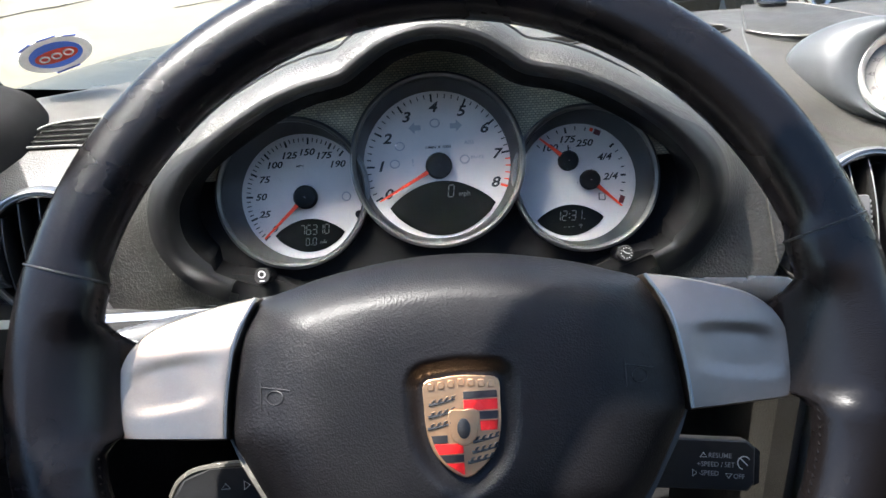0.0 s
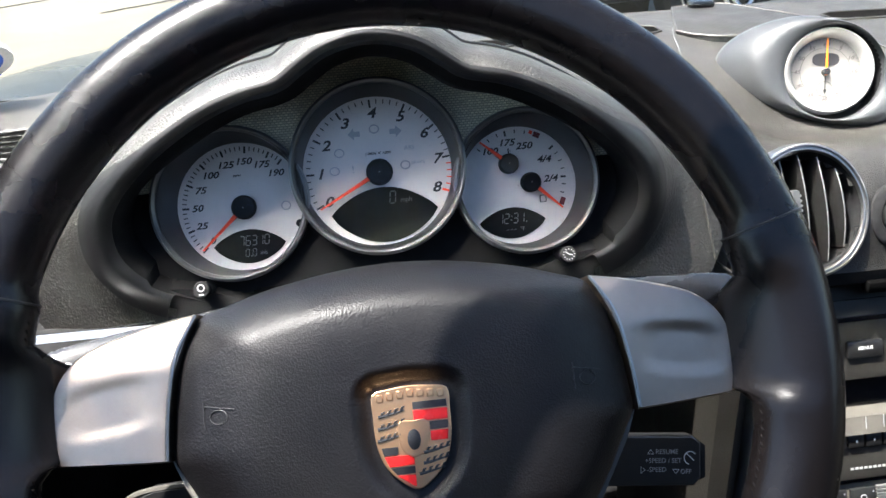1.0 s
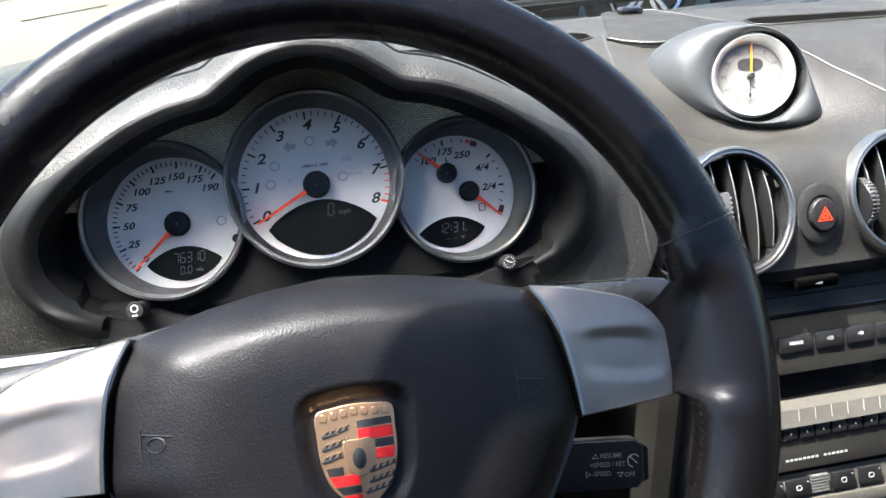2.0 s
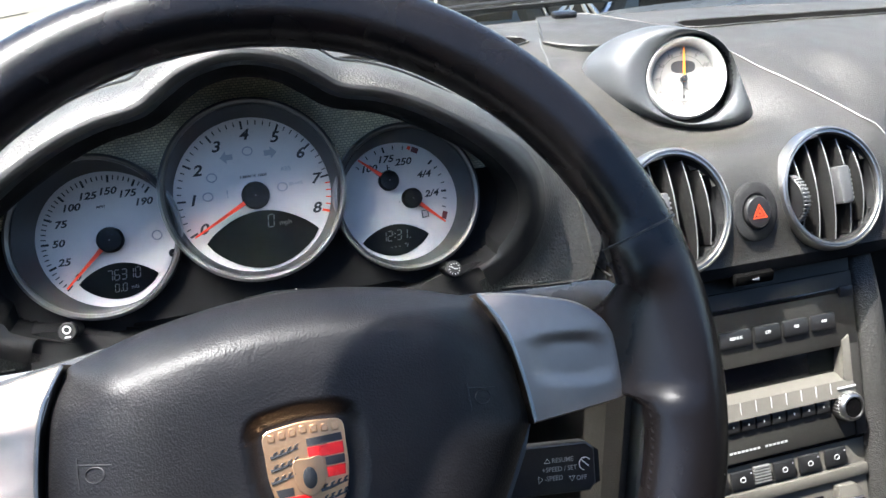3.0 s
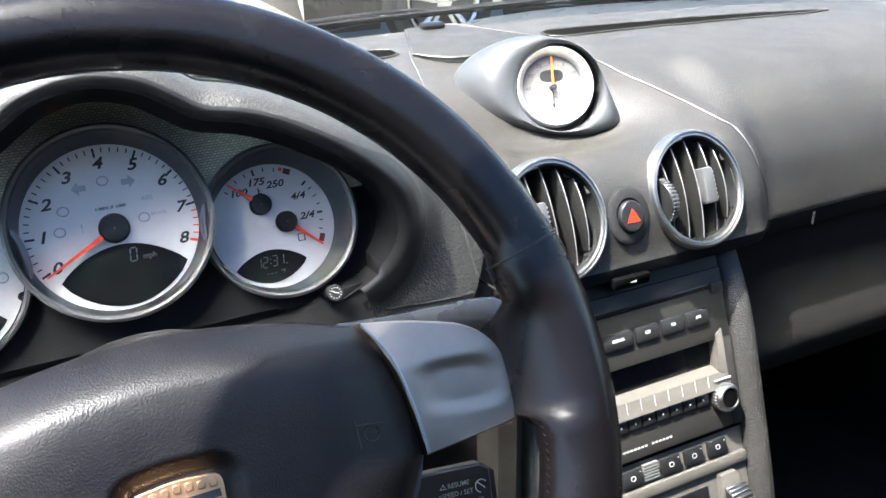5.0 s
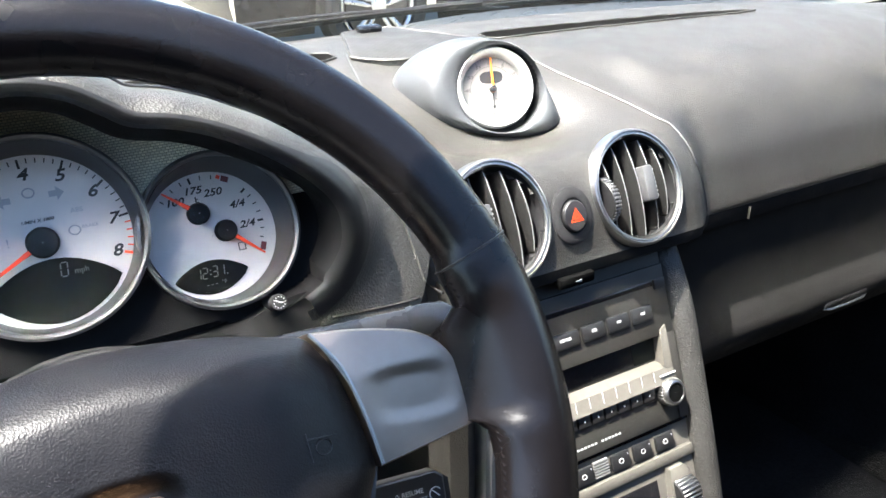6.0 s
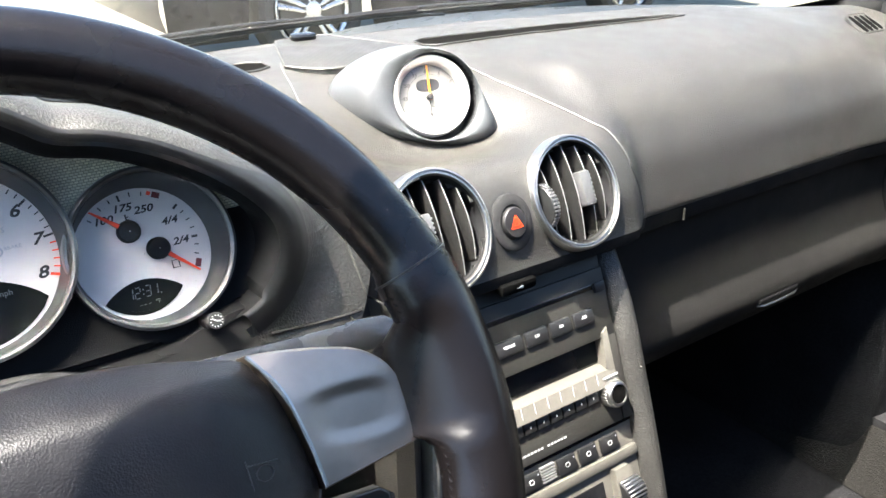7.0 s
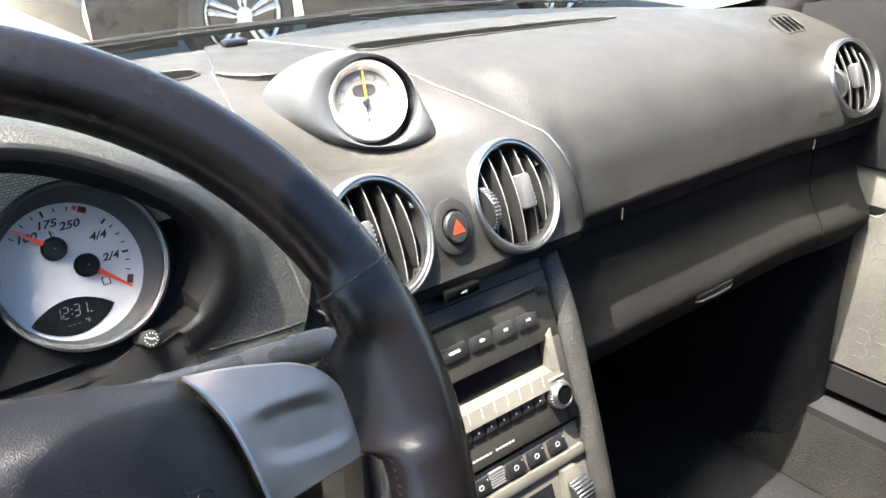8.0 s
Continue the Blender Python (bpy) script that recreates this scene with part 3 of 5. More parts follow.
def lip_ring(grow, back, sink=0.0, wide=None, deep=None, lean=0.0):
    """The binnacle's mouth, grown outward by grow and pushed away from the driver by back; wide and deep serve for its flanks."""
    wide, deep = grow if wide is None else wide, back if deep is None else deep
    n, out = len(LIP), []
    for i, (x, z) in enumerate(LIP):
        (ax, az), (bx, bz) = LIP[i - 1], LIP[(i + 1) % n]
        nx, nz = -(bz - az), bx - ax
        k = math.hypot(nx, nz) or 1
        nx, nz = nx / k, nz / k
        if nx * x + nz * (z - 0.84) < 0:
            nx, nz = -nx, -nz
        up = step(0.805, 0.879, z)
        g, b = wide + (grow - wide) * up, deep + (back - deep) * up
        if z < 0.775:
            nz = nz if g > 0 else 0
        floor = 0.7540 if g <= 0 or abs(x) < 0.09 else 0.726
        h = max(z + nz * g - sink * up, floor)
        out.append(Vector((x + nx * g, lip_depth(z) + b + lean * (0.45 if x < 0 else 0.85) * (h - 0.765) * (1 - up), h)))
    return out


binnacle = thing("instrument_binnacle", Matrix.Translation((0, 0.25, 0.78)), "dark grey vinyl hooded instrument binnacle behind the steering wheel", "instrument binnacle")
rings = [lip_ring(-0.005, 0.004), lip_ring(-0.002, -0.0005, 0, -0.002, 0.0020), lip_ring(0.000, -0.0010, 0, 0.001, 0.0008, 0.01), lip_ring(0.002, -0.001, 0, 0.004, 0.0005, 0.03), lip_ring(0.0040, 0.0002, 0, 0.007, 0.0006, 0.06), lip_ring(0.0055, 0.002, 0, 0.010, 0.001, 0.09), lip_ring(0.009, 0.010, 0, 0.016, 0.0028, 0.20), lip_ring(0.0115, 0.025, 0.001, 0.022, 0.0050, 0.34), lip_ring(0.0125, 0.042, 0.003, 0.027, 0.0062, 0.42), lip_ring(0.0120, 0.058, 0.0075, 0.031, 0.0072, 0.50),
         lip_ring(0.011, 0.085, 0.018, 0.042, 0.0085, 0.60), lip_ring(0.009, 0.125, 0.036, 0.056, 0.0095, 0.60), lip_ring(0.006, 0.17, 0.056, 0.068, 0.012, 0.60), lip_ring(0.0, 0.21, 0.075, 0.074, 0.060, 0.3)]
hood = loft(rings)


bmesh.ops.delete(hood, geom=[f for f in hood.faces if f.calc_center_median().z < 0.770 and abs(f.calc_center_median().x) < 0.137], context="FACES")
part("back_fill", box(0.34, 0.004, 0.060, (0, 0.243, 0.7365)), MATTBLACK, binnacle, "black panel under the dials", world=True)
# the satin black front edge of the arch, wider down both flanks
steps = rings[:8]
rows = []
for i in range(-len(LIP) // 2, len(LIP) // 2):
    if LIP[i][1] > 0.7660:
        reach = 4 + 1.9 * step(0.872, 0.835, LIP[i][1])
        row = []
        for k in range(13):
            u = reach * k / 12
            c = min(int(u), 6)
            row.append(steps[c][i].lerp(steps[c + 1][i], u - c) + Vector((0, -0.0006, 0.0004)))
        rows.append(row)
part("hood_edge", loft(rows, False), HOODBLACK, binnacle, "satin black front edge", world=True)
seam = [p for p in lip_ring(0.0126, 0.040, 0.0026) if p.z > 0.855]
seam.sort(key=lambda p: p.x)
part("hood_seam", tube([p + Vector((0, 0, 0.0004)) for p in seam], 0.0009, 5), BLACK, binnacle, "dark stitched seam", world=True)
bmesh.ops.recalc_face_normals(hood, faces=hood.faces)
hood_tree = BVHTree.FromBMesh(hood)


def hood_face(x, z, proud=0.0):
    """The place on the binnacle's rear face at that x and height."""
    hit = hood_tree.ray_cast(Vector((x, 0.0, z)), Vector((0, 1, 0)))[0]
    return (hit or Vector((x, lip_depth(z), z))) - Vector((0, proud, 0))



part("hood", hood, HOODVINYL, binnacle, world=True)
part("floor_panel", loft([[Vector((x, y, z + (0.0165 * step(0.07, 0.135, abs(x)) if z > 0.75 else 0))) for y, z in ((0.30, 0.7540), (0.25, 0.7530), (0.228, 0.7520), (0.2205, 0.7500), (0.2175, 0.7465), (0.2165, 0.741), (0.2165, 0.68))] for x in [-0.141 + 0.282 * k / 30 for k in range(31)]], False), BOWLBLACK, binnacle, "matt black panel under the dials", world=True)


def lining(low):
    """The inner lip: its upper arch, or the bowl under it."""
    bm = loft([lip_ring(-0.005, 0.004), lip_ring(-0.0105, 0.008, 0, -0.0065, 0.007), lip_ring(-0.014, 0.014, 0, -0.0085, 0.016), lip_ring(-0.0155, 0.030, 0, -0.0095, 0.03), lip_ring(-0.016, 0.060, 0, -0.010, 0.06)])
    cut = [f for f in bm.faces if (f.calc_center_median().z < 0.8225) != low]
    bmesh.ops.delete(bm, geom=cut, context="FACES")
    return bm


part("hood_lining", lining(False), BOWLBLACK, binnacle, "matt black inner lip", world=True)
part("bowl", lining(True), BOWLBLACK, binnacle, "matt black lower bowl", world=True)

# panel behind the dials
GN = Vector((0, -0.92, 0.39)).normalized()
GM = facing((0, 0.254, 0.8205), GN)
DIALS = (((0, 0.256, 0.8285), 0.0560), ((-0.096, 0.2500, 0.8145), 0.0492), ((0.096, 0.2490, 0.8130), 0.0477))
MOUTH = [GM.inverted() @ p for p in lip_ring(0.001, 0.03)]


def inside(x, y):
    """Whether a point of the trim panel lies within the binnacle's mouth."""
    odd, n = False, len(MOUTH)
    for i in range(n):
        a, b = MOUTH[i - 1], MOUTH[i]
        if (a.y > y) != (b.y > y) and x < (b.x - a.x) * (y - a.y) / (b.y - a.y) + a.x:
            odd = not odd
    return odd


bm = bmesh.new()
bmesh.ops.create_grid(bm, x_segments=240, y_segments=120, size=0.5, matrix=Matrix.Translation((0, 0.010, 0)) @ Matrix.Diagonal((0.37, 0.185, 1, 1)))
gone = []
for f in bm.faces:
    c = f.calc_center_median()
    w = GM @ c
    if not inside(c.x, c.y) or any(math.hypot(w.x - p[0], (GM.inverted() @ Vector(p)).y - c.y) < r - 0.0012 for p, r in DIALS):
        gone.append(f)
bmesh.ops.delete(bm, geom=gone, context="FACES")
bm.transform(GM @ Matrix.Translation((0, 0, -0.006)))
low = bm.copy()
bmesh.ops.delete(bm, geom=[f for f in bm.faces if f.calc_center_median().z < 0.822], context="FACES")
bmesh.ops.delete(low, geom=[f for f in low.faces if f.calc_center_median().z >= 0.822], context="FACES")
part("trim_panel", bm, CARBON, binnacle, "woven-mesh pattern panel above the dials", world=True)
part("lower_panel", low, BOWLBLACK, binnacle, "matt black panel round the dials", world=True)


# ---- dials ----
def dial(name, at, lift, r, face_r, centre, label):
    m = facing(Vector(at) + GN * lift, GN)
    d = thing(name, m, label, "gauge", "dials in the instrument binnacle")
    part("bezel", lathe([(r - 0.0040, -0.006), (r - 0.0036, 0.0012), (r - 0.0020, 0.003), (r - 0.0004, 0.002), (r, -0.002), (r, -0.03), (r - 0.0045, -0.03)], 80, loop=True), BEZEL, d, "dark satin grey bezel")
    rings = []
    for f in (0.0, 0.25, 0.5, 0.75, 1.0):
        rr, z = (r - 0.0042) + (face_r - r + 0.0042) * f, -0.001 - 0.0172 * f ** 0.8
        rings.append([Vector((centre[0] * f + rr * math.cos(q), centre[1] * f + rr * math.sin(q), z)) for q in [2 * math.pi * k / 80 for k in range(80)]])
    part("barrel", loft(rings), BARREL, d, "grey inner wall")
    part("face", lathe([(face_r + 0.0015, -0.0178), (0.0003, -0.0178)], 80, Matrix.Translation((*centre, 0))), FACE, d, "pale lilac-grey dial face")
    lens = part("lens", lathe([(0.0003, 0.0003), (r - 0.004, -0.0006), (r - 0.004, -0.0014), (0.0003, -0.0005)], 64), LENS, d, "clear lens")
    lens.visible_shadow = False
    return d


FZ = -0.0176                     # height of the printed face in a dial's axes


def tick(d, a, r0, r1, w, material=None, c=(0, 0), name="tick"):
    a = radians(a)
    part(name, box(r1 - r0, w, 0.0003, ((r0 + r1) / 2, 0, 0), m=Matrix.Translation((c[0], c[1], FZ + 0.0001)) @ Matrix.Rotation(a, 4, "Z")), material or INK, d)


def numeral(d, text, x, y, size, material=None, slant=0.28, name="numeral", lift=0.0002):
    part(name, words(text, size, Matrix.Translation((x, y, FZ + lift)), slant), material or INK, d)


def needle(d, x, y, a, length, tail=0.0, hub=0.0085):
    m = Matrix.Translation((x, y, FZ)) @ Matrix.Rotation(radians(a), 4, "Z")
    part("needle", prism([(hub * 0.55, -0.0014), (length, -0.0005), (length, 0.0005), (hub * 0.55, 0.0014)], 0.004, 0.0052, m=m), NEEDLE, d, "orange-red needle")
    part("needle_foot", prism([(hub * 0.5, -0.0018), (hub * 1.5, -0.0013), (hub * 1.5, 0.0013), (hub * 0.5, 0.0018)], 0.0032, 0.0046, m=m), BLACK, d)
    part("hub", lathe([(hub, 0.0002), (hub, 0.0045), (hub * 0.86, 0.0065), (hub * 0.5, 0.007), (0.0003, 0.007)], 40, Matrix.Translation((x, y, FZ))), MATTBLACK, d, "black needle hub")


SEGMENTS = {"0": "abcdef", "1": "bc", "2": "abged", "3": "abgcd", "6": "acdefg", "7": "abc", "-": "g"}


def digits(d, text, x, y, size):
    """Liquid-crystal figures centred on x, y: slanted bars of seven segments each."""
    w, t, gap = size * 0.46, size * 0.085, size * 0.66
    ends = {"a": (0, 1, 1, 1), "b": (1, 1, 1, 0.5), "c": (1, 0.5, 1, 0), "d": (0, 0, 1, 0), "e": (0, 0, 0, 0.5), "f": (0, 0.5, 0, 1), "g": (0, 0.5, 1, 0.5)}
    wide = [gap * (0.45 if c in ".:" else 1.0) for c in text]
    at = x - sum(wide) / 2
    for c, step_on in zip(text, wide):
        bm = bmesh.new()
        if c in ".:":
            for f in ((0.05,) if c == "." else (0.3, 0.7)):
                box(t * 1.3, t * 1.3, 0.0002, (at + step_on * 0.3 + 0.12 * size * (f - 0.5), y + (f - 0.5) * size, FZ + 0.0009), bm=bm)
        else:
            for g in SEGMENTS[c]:
                x0, y0, x1, y1 = ends[g]
                a = Vector((at + w * x0 + 0.12 * size * (y0 - 0.5), y + (y0 - 0.5) * size, FZ + 0.0009))
                b = Vector((at + w * x1 + 0.12 * size * (y1 - 0.5), y + (y1 - 0.5) * size, FZ + 0.0009))
                way = (b - a).normalized()
                n = Vector((-way.y, way.x, 0)) * t / 2
                a, b = a + way * t * 0.6, b - way * t * 0.6
                bm.faces.new([bm.verts.new(p) for p in (a - n, b - n, b + n, a + n)])
        part("segments", bm, LCDINK, d, flat=True)
        at += step_on


def display(d, x, y, w, h):
    part("display", prism([(x + a, y + b) for a, b in lens_shape(w, h)], FZ - 0.001, FZ + 0.0006), LCD, d, "dark liquid-crystal display")


def bar(d, x, y, w, h, material, name="mark", turn=0):
    part(name, box(w, h, 0.0002, (0, 0, 0), m=Matrix.Translation((x, y, FZ + 0.0002)) @ Matrix.Rotation(radians(turn), 4, "Z")), material, d)


tach = dial("rev_counter", (0, 0.256, 0.8285), 0.007, 0.0568, 0.0487, (-0.0005, -0.0022), "large white-faced rev counter with orange needle at zero")
TC = (0.0005, -0.0030)
for k in range(41):
    a = 206 - 28.2 * k / 5
    big = k % 5 == 0
    if k > 35:
        tick(tach, a, 0.0445 if not big else 0.043, 0.0478, 0.0008 if not big else 0.0016, NEEDLE, TC)
    else:
        tick(tach, a, 0.0425 if big else 0.0450, 0.0478, 0.0013 if big else 0.0007, None, TC)
for k in range(9):
    a = radians(206 - 28.2 * k)
    numeral(tach, str(k), TC[0] + 0.0388 * math.cos(a), TC[1] + 0.0388 * math.sin(a), 0.0098)
numeral(tach, "1/MIN X 1000", TC[0], TC[1] + 0.0125, 0.0026, None, 0.2)
numeral(tach, "ABS", TC[0] + 0.021, TC[1] + 0.0145, 0.004, PALEINK, 0)
numeral(tach, "BRAKE", TC[0] + 0.026, TC[1] + 0.0045, 0.003, PALEINK, 0)
numeral(tach, "!", TC[0] - 0.017, TC[1] + 0.003, 0.007, PALEINK, 0)
for x, s in ((-0.0145, -1), (0.013, 1)):
    part("telltale", prism([(TC[0] + x - 0.004 * s, TC[1] + 0.0243), (TC[0] + x, TC[1] + 0.0243), (TC[0] + x, TC[1] + 0.022), (TC[0] + x + 0.004 * s, TC[1] + 0.026), (TC[0] + x, TC[1] + 0.030), (TC[0] + x, TC[1] + 0.0277), (TC[0] + x - 0.004 * s, TC[1] + 0.0277)][::s], FZ, FZ + 0.0003), PALEINK, tach, "faint turn-signal arrow")
for x, y in ((-0.001, 0.0285), (-0.025, 0.0145), (0.0175, 0.0035), (-0.029, 0.003)):
    part("telltale", tube([(TC[0] + x + a, TC[1] + y + b, FZ + 0.0001) for a, b in oval(0.003, 0.0026, 20)], 0.0004, 6, closed=True), PALEINK, tach, "faint warning symbol")
display(tach, 0.0018, -0.0310, 0.0705, 0.0365)
digits(tach, "0", 0.0085, -0.0200, 0.0078)
numeral(tach, "mph", 0.0165, -0.0222, 0.0045, LCDINK, 0.0, "segments", 0.0008)
needle(tach, TC[0], TC[1], 208, 0.0455, hub=0.0088)

speedo = dial("speedometer", (-0.096, 0.2500, 0.8145), 0.0, 0.0500, 0.0418, (0.0052, -0.0022), "white-faced speedometer in miles, orange needle at zero")
SC = (0.0062, -0.0028)
for k in range(39):
    mph = k * 5
    a = 223 - 0.923 * mph
    big = mph % 25 == 0 or mph == 190
    tick(speedo, a, 0.0355 if big else 0.0372, 0.0400, 0.0013 if big else 0.0007, None, SC)
for mph, a in ((0, 222), (25, 199.5), (50, 176.8), (75, 154), (100, 131.5), (125, 109), (150, 86.5), (175, 64.5), (190, 44)):
    a = radians(a)
    numeral(speedo, str(mph), SC[0] + 0.0305 * math.cos(a), SC[1] + 0.0300 * math.sin(a), 0.0064)
numeral(speedo, "MPH", SC[0] - 0.003, SC[1] + 0.021, 0.0022, None, 0.2)
display(speedo, SC[0] + 0.0012, SC[1] - 0.0258, 0.0470, 0.0225)
digits(speedo, "76310", SC[0] + 0.0050, SC[1] - 0.0220, 0.0062)
digits(speedo, "0.0", SC[0] + 0.0020, SC[1] - 0.0300, 0.0048)
numeral(speedo, "mls", SC[0] + 0.0098, SC[1] - 0.0306, 0.0034, LCDINK, 0.0, "segments", 0.0008)
part("reset_knob", lathe([(0.0026, 0), (0.0026, 0.004), (0.002, 0.005), (0.0002, 0.005)], 24, Matrix.Translation((SC[0] + 0.0352, SC[1] - 0.0135, FZ))), BLACK, speedo)
part("telltale", tube([(SC[0] + 0.027 + a, SC[1] - 0.001 + b, FZ + 0.0001) for a, b in oval(0.0028, 0.0028, 20)], 0.0004, 6, closed=True), PALEINK, speedo, "faint cruise symbol")
needle(speedo, SC[0], SC[1], 222.5, 0.0385, hub=0.0080)

fuel = dial("fuel_and_temperature_gauge", (0.096, 0.2490, 0.8130), 0.0, 0.0485, 0.0395, (-0.0028, -0.0025), "white-faced combined temperature and fuel gauge with two orange needles")
RC = (-0.0035, 0.0015)
for k, a in enumerate((138, 122, 110, 100, 88, 76)):
    tick(fuel, a, 0.0300 if a == 100 else 0.0312, 0.0338, 0.0013 if a == 100 else 0.0007, None, RC)
bar(fuel, RC[0] + 0.0120, RC[1] + 0.0310, 0.0024, 0.0024, NEEDLE, turn=60)
bar(fuel, RC[0] + 0.0158, RC[1] + 0.0290, 0.0046, 0.0036, WINE, turn=-25)
for a in (38, 29, 19, 9, -1, -10, -20):
    tick(fuel, a, 0.0302 if a in (38, -1) else 0.0312, 0.0338, 0.0014 if a in (38, -1) else 0.0007, None, RC)
bar(fuel, RC[0] + 0.0302, RC[1] - 0.0170, 0.0034, 0.0052, WINE, turn=-22)
numeral(fuel, "175", RC[0] - 0.0052, RC[1] + 0.0252, 0.0066)
numeral(fuel, "100", RC[0] - 0.0172, RC[1] + 0.0202, 0.0066)
numeral(fuel, "250", RC[0] + 0.0065, RC[1] + 0.0222, 0.0066)
numeral(fuel, "4/4", RC[0] + 0.0195, RC[1] + 0.0122, 0.0066)
numeral(fuel, "2/4", RC[0] + 0.0230, RC[1] - 0.0012, 0.0066)
for x, y, w, h in ((0.0, 0.0188, 0.0009, 0.0052), (0.0, 0.0160, 0.0022, 0.0018), (-0.0026, 0.0152, 0.0022, 0.0005), (0.0026, 0.0152, 0.0022, 0.0005), (0.0010, 0.0196, 0.0014, 0.0005), (0.0010, 0.0180, 0.0014, 0.0005)):
    bar(fuel, RC[0] - 0.0042 + x, RC[1] + y, w, h, INK)
part("pump_symbol", tube([(RC[0] + 0.017 + a, RC[1] - 0.0145 + b, FZ + 0.0002) for a, b in ((-0.002, -0.002), (0.002, -0.002), (0.002, 0.0025), (-0.002, 0.0025))], 0.0004, 6, closed=True), INK, fuel)
display(fuel, RC[0] - 0.0052, RC[1] - 0.0290, 0.0455, 0.0212)
digits(fuel, "12:31.", RC[0] - 0.0045, RC[1] - 0.0258, 0.0064)
digits(fuel, "---", RC[0] - 0.0060, RC[1] - 0.0334, 0.0040)
numeral(fuel, "\u00b0F", RC[0] + 0.0012, RC[1] - 0.0334, 0.0034, LCDINK, 0.0, "segments", 0.0008)
needle(fuel, RC[0] - 0.0050, RC[1] + 0.0110, 140, 0.0245, hub=0.0068)
needle(fuel, RC[0] + 0.0090, RC[1] - 0.0026, -43, 0.0275, hub=0.0068)

# ---- knobs under the outer dials ----
for x, word in ((-0.1115, "lamp"), (0.1115, "clock")):
    at = Vector((x * 1.036, 0.2235, 0.7690))
    k = thing("dimmer_knob" if x < 0 else "clock_knob", facing(at, (0, -0.90, 0.44)), "small round black push knob under the outer dial", "knob")
    part("stem", lathe([(0.0048, -0.02), (0.0048, 0.006)], 28), BLACK, k)
    part("cap", lathe([(0.005, 0.004), (0.0052, 0.009), (0.0047, 0.0112), (0.0003, 0.0116)], 32), MATTBLACK, k)
    if x < 0:
        part("symbol", tube([(a, b + 0.001, 0.0117) for a, b in oval(0.0020, 0.0020, 20)], 0.0004, 5, closed=True), DIMINK, k, "white dial symbol")
        part("symbol", box(0.003, 0.0009, 0.0003, (0, -0.0032, 0.0116)), DIMINK, k, "white bar")
    else:
        for j in range(12):
            part("symbol", box(0.0008, 0.0004, 0.0003, (0.0034, 0, 0.0117), m=Matrix.Rotation(j * math.pi / 6, 4, "Z")), DIMINK, k, "white clock tick")
        part("symbol", tube([(-0.0022, 0.0018, 0.0117), (0, 0, 0.0117), (0.0022, -0.0004, 0.0117)], 0.0003, 5), DIMINK, k, "white clock hands")

# ---- steering wheel ----
TILT_DEG = 34.0
SW = Matrix.Translation((0, 0.040, 0.8145)) @ Matrix.Rotation(radians(90 - TILT_DEG), 4, "X")
wheel = thing("steering_wheel", SW, "black leather three-spoke steering wheel with satin silver spoke covers", "steering wheel")


def rim_ring(a, n=24, grow=0.0):
    """Section of the rim at angle a: leather flares inward to meet the spokes, and the grip between ten and two is slimmer."""
    c, s = math.cos(a), math.sin(a)
    turn = math.degrees(math.atan2(s, abs(c)))          # 0 at the spokes, 90 at the top, -90 below
    fill = 1 - step(5.5, 11.0, turn) if turn > -2 else 1 - step(-6.5, -10.0, turn)
    lower = 0.0022 * (1 - step(-8, -16, turn)) if turn < 0 else 0.0022 * fill
    grip = 1 - step(15.5, 19.0, turn)
    out = []
    for k in range(n):
        q = 2 * math.pi * k / n
        rr, hh = 0.0160 + 0.0006 * grip + grow, 0.0158 + 0.0004 * grip + grow
        x = math.cos(q) * rr
        inward = max(0.0, -math.cos(q))
        if x < 0:
            x *= 1 + (0.0028 * grip + 0.0118 * fill + lower) / rr
        out.append(Vector(((0.1690 + x) * c, (0.1690 + x) * s, hh * math.sin(q) * (1 - 0.35 * fill * inward) - 0.002 - 0.025 * fill * inward ** 2)))
    return out


rim = part("rim", loft([rim_ring(2 * math.pi * k / 240) for k in range(240)], loop=True), LEATHER, wheel, "black leather rim")
for a in (16.6, 163.4, -62, -118):
    q = radians(a)
    part("rim_seam", tube([p for p in rim_ring(q, 28, 0.0001)], 0.0006, 5, closed=True), BLACK, rim, "stitched seam")
# stitching along the inner side of the lower rim
for k in range(58):
    for sgn in (0, 1):
        a = radians(14 - k * 1.25) if sgn == 0 else radians(166 + k * 1.25)
        b = a + (0.011 if k % 2 else 0.009)
        p, q = rim_ring(a)[11], rim_ring(b)[11]
        part("stitch", tube([p + Vector((0, 0, 0.0007)), q - Vector((0, 0, 0.0007))], 0.00035, 4), LEATHER, rim)

SPOKE = [(0.0842, 0.0330), (0.0985, 0.0306), (0.1130, 0.0272), (0.1275, 0.0226), (0.1370, 0.0158), (0.1423, 0.0072), (0.1450, -0.0060)]
LOWER = [(0.0965, -0.0240), (0.108, -0.0236), (0.120, -0.0230), (0.130, -0.0225), (0.138, -0.0220), (0.142, -0.0216), (0.1458, -0.0210)]


def spoke_depth(u, v):
    """Height of the cover: a gently falling face with a shallow thumb scoop that runs out towards the hub."""
    u = abs(u)
    n = -0.0035 - 0.0050 * step(0.010, 0.036, v) - 0.16 * max(0.0, u - 0.098)
    du, dv = (u - 0.1200) / 0.0215, (v + 0.0010 + 0.12 * (u - 0.120)) / 0.0118
    return n - 0.0010 * (1 - step(0.55, 1.08, (abs(du) ** 3.5 + abs(dv) ** 3.5) ** (1 / 3.5)))


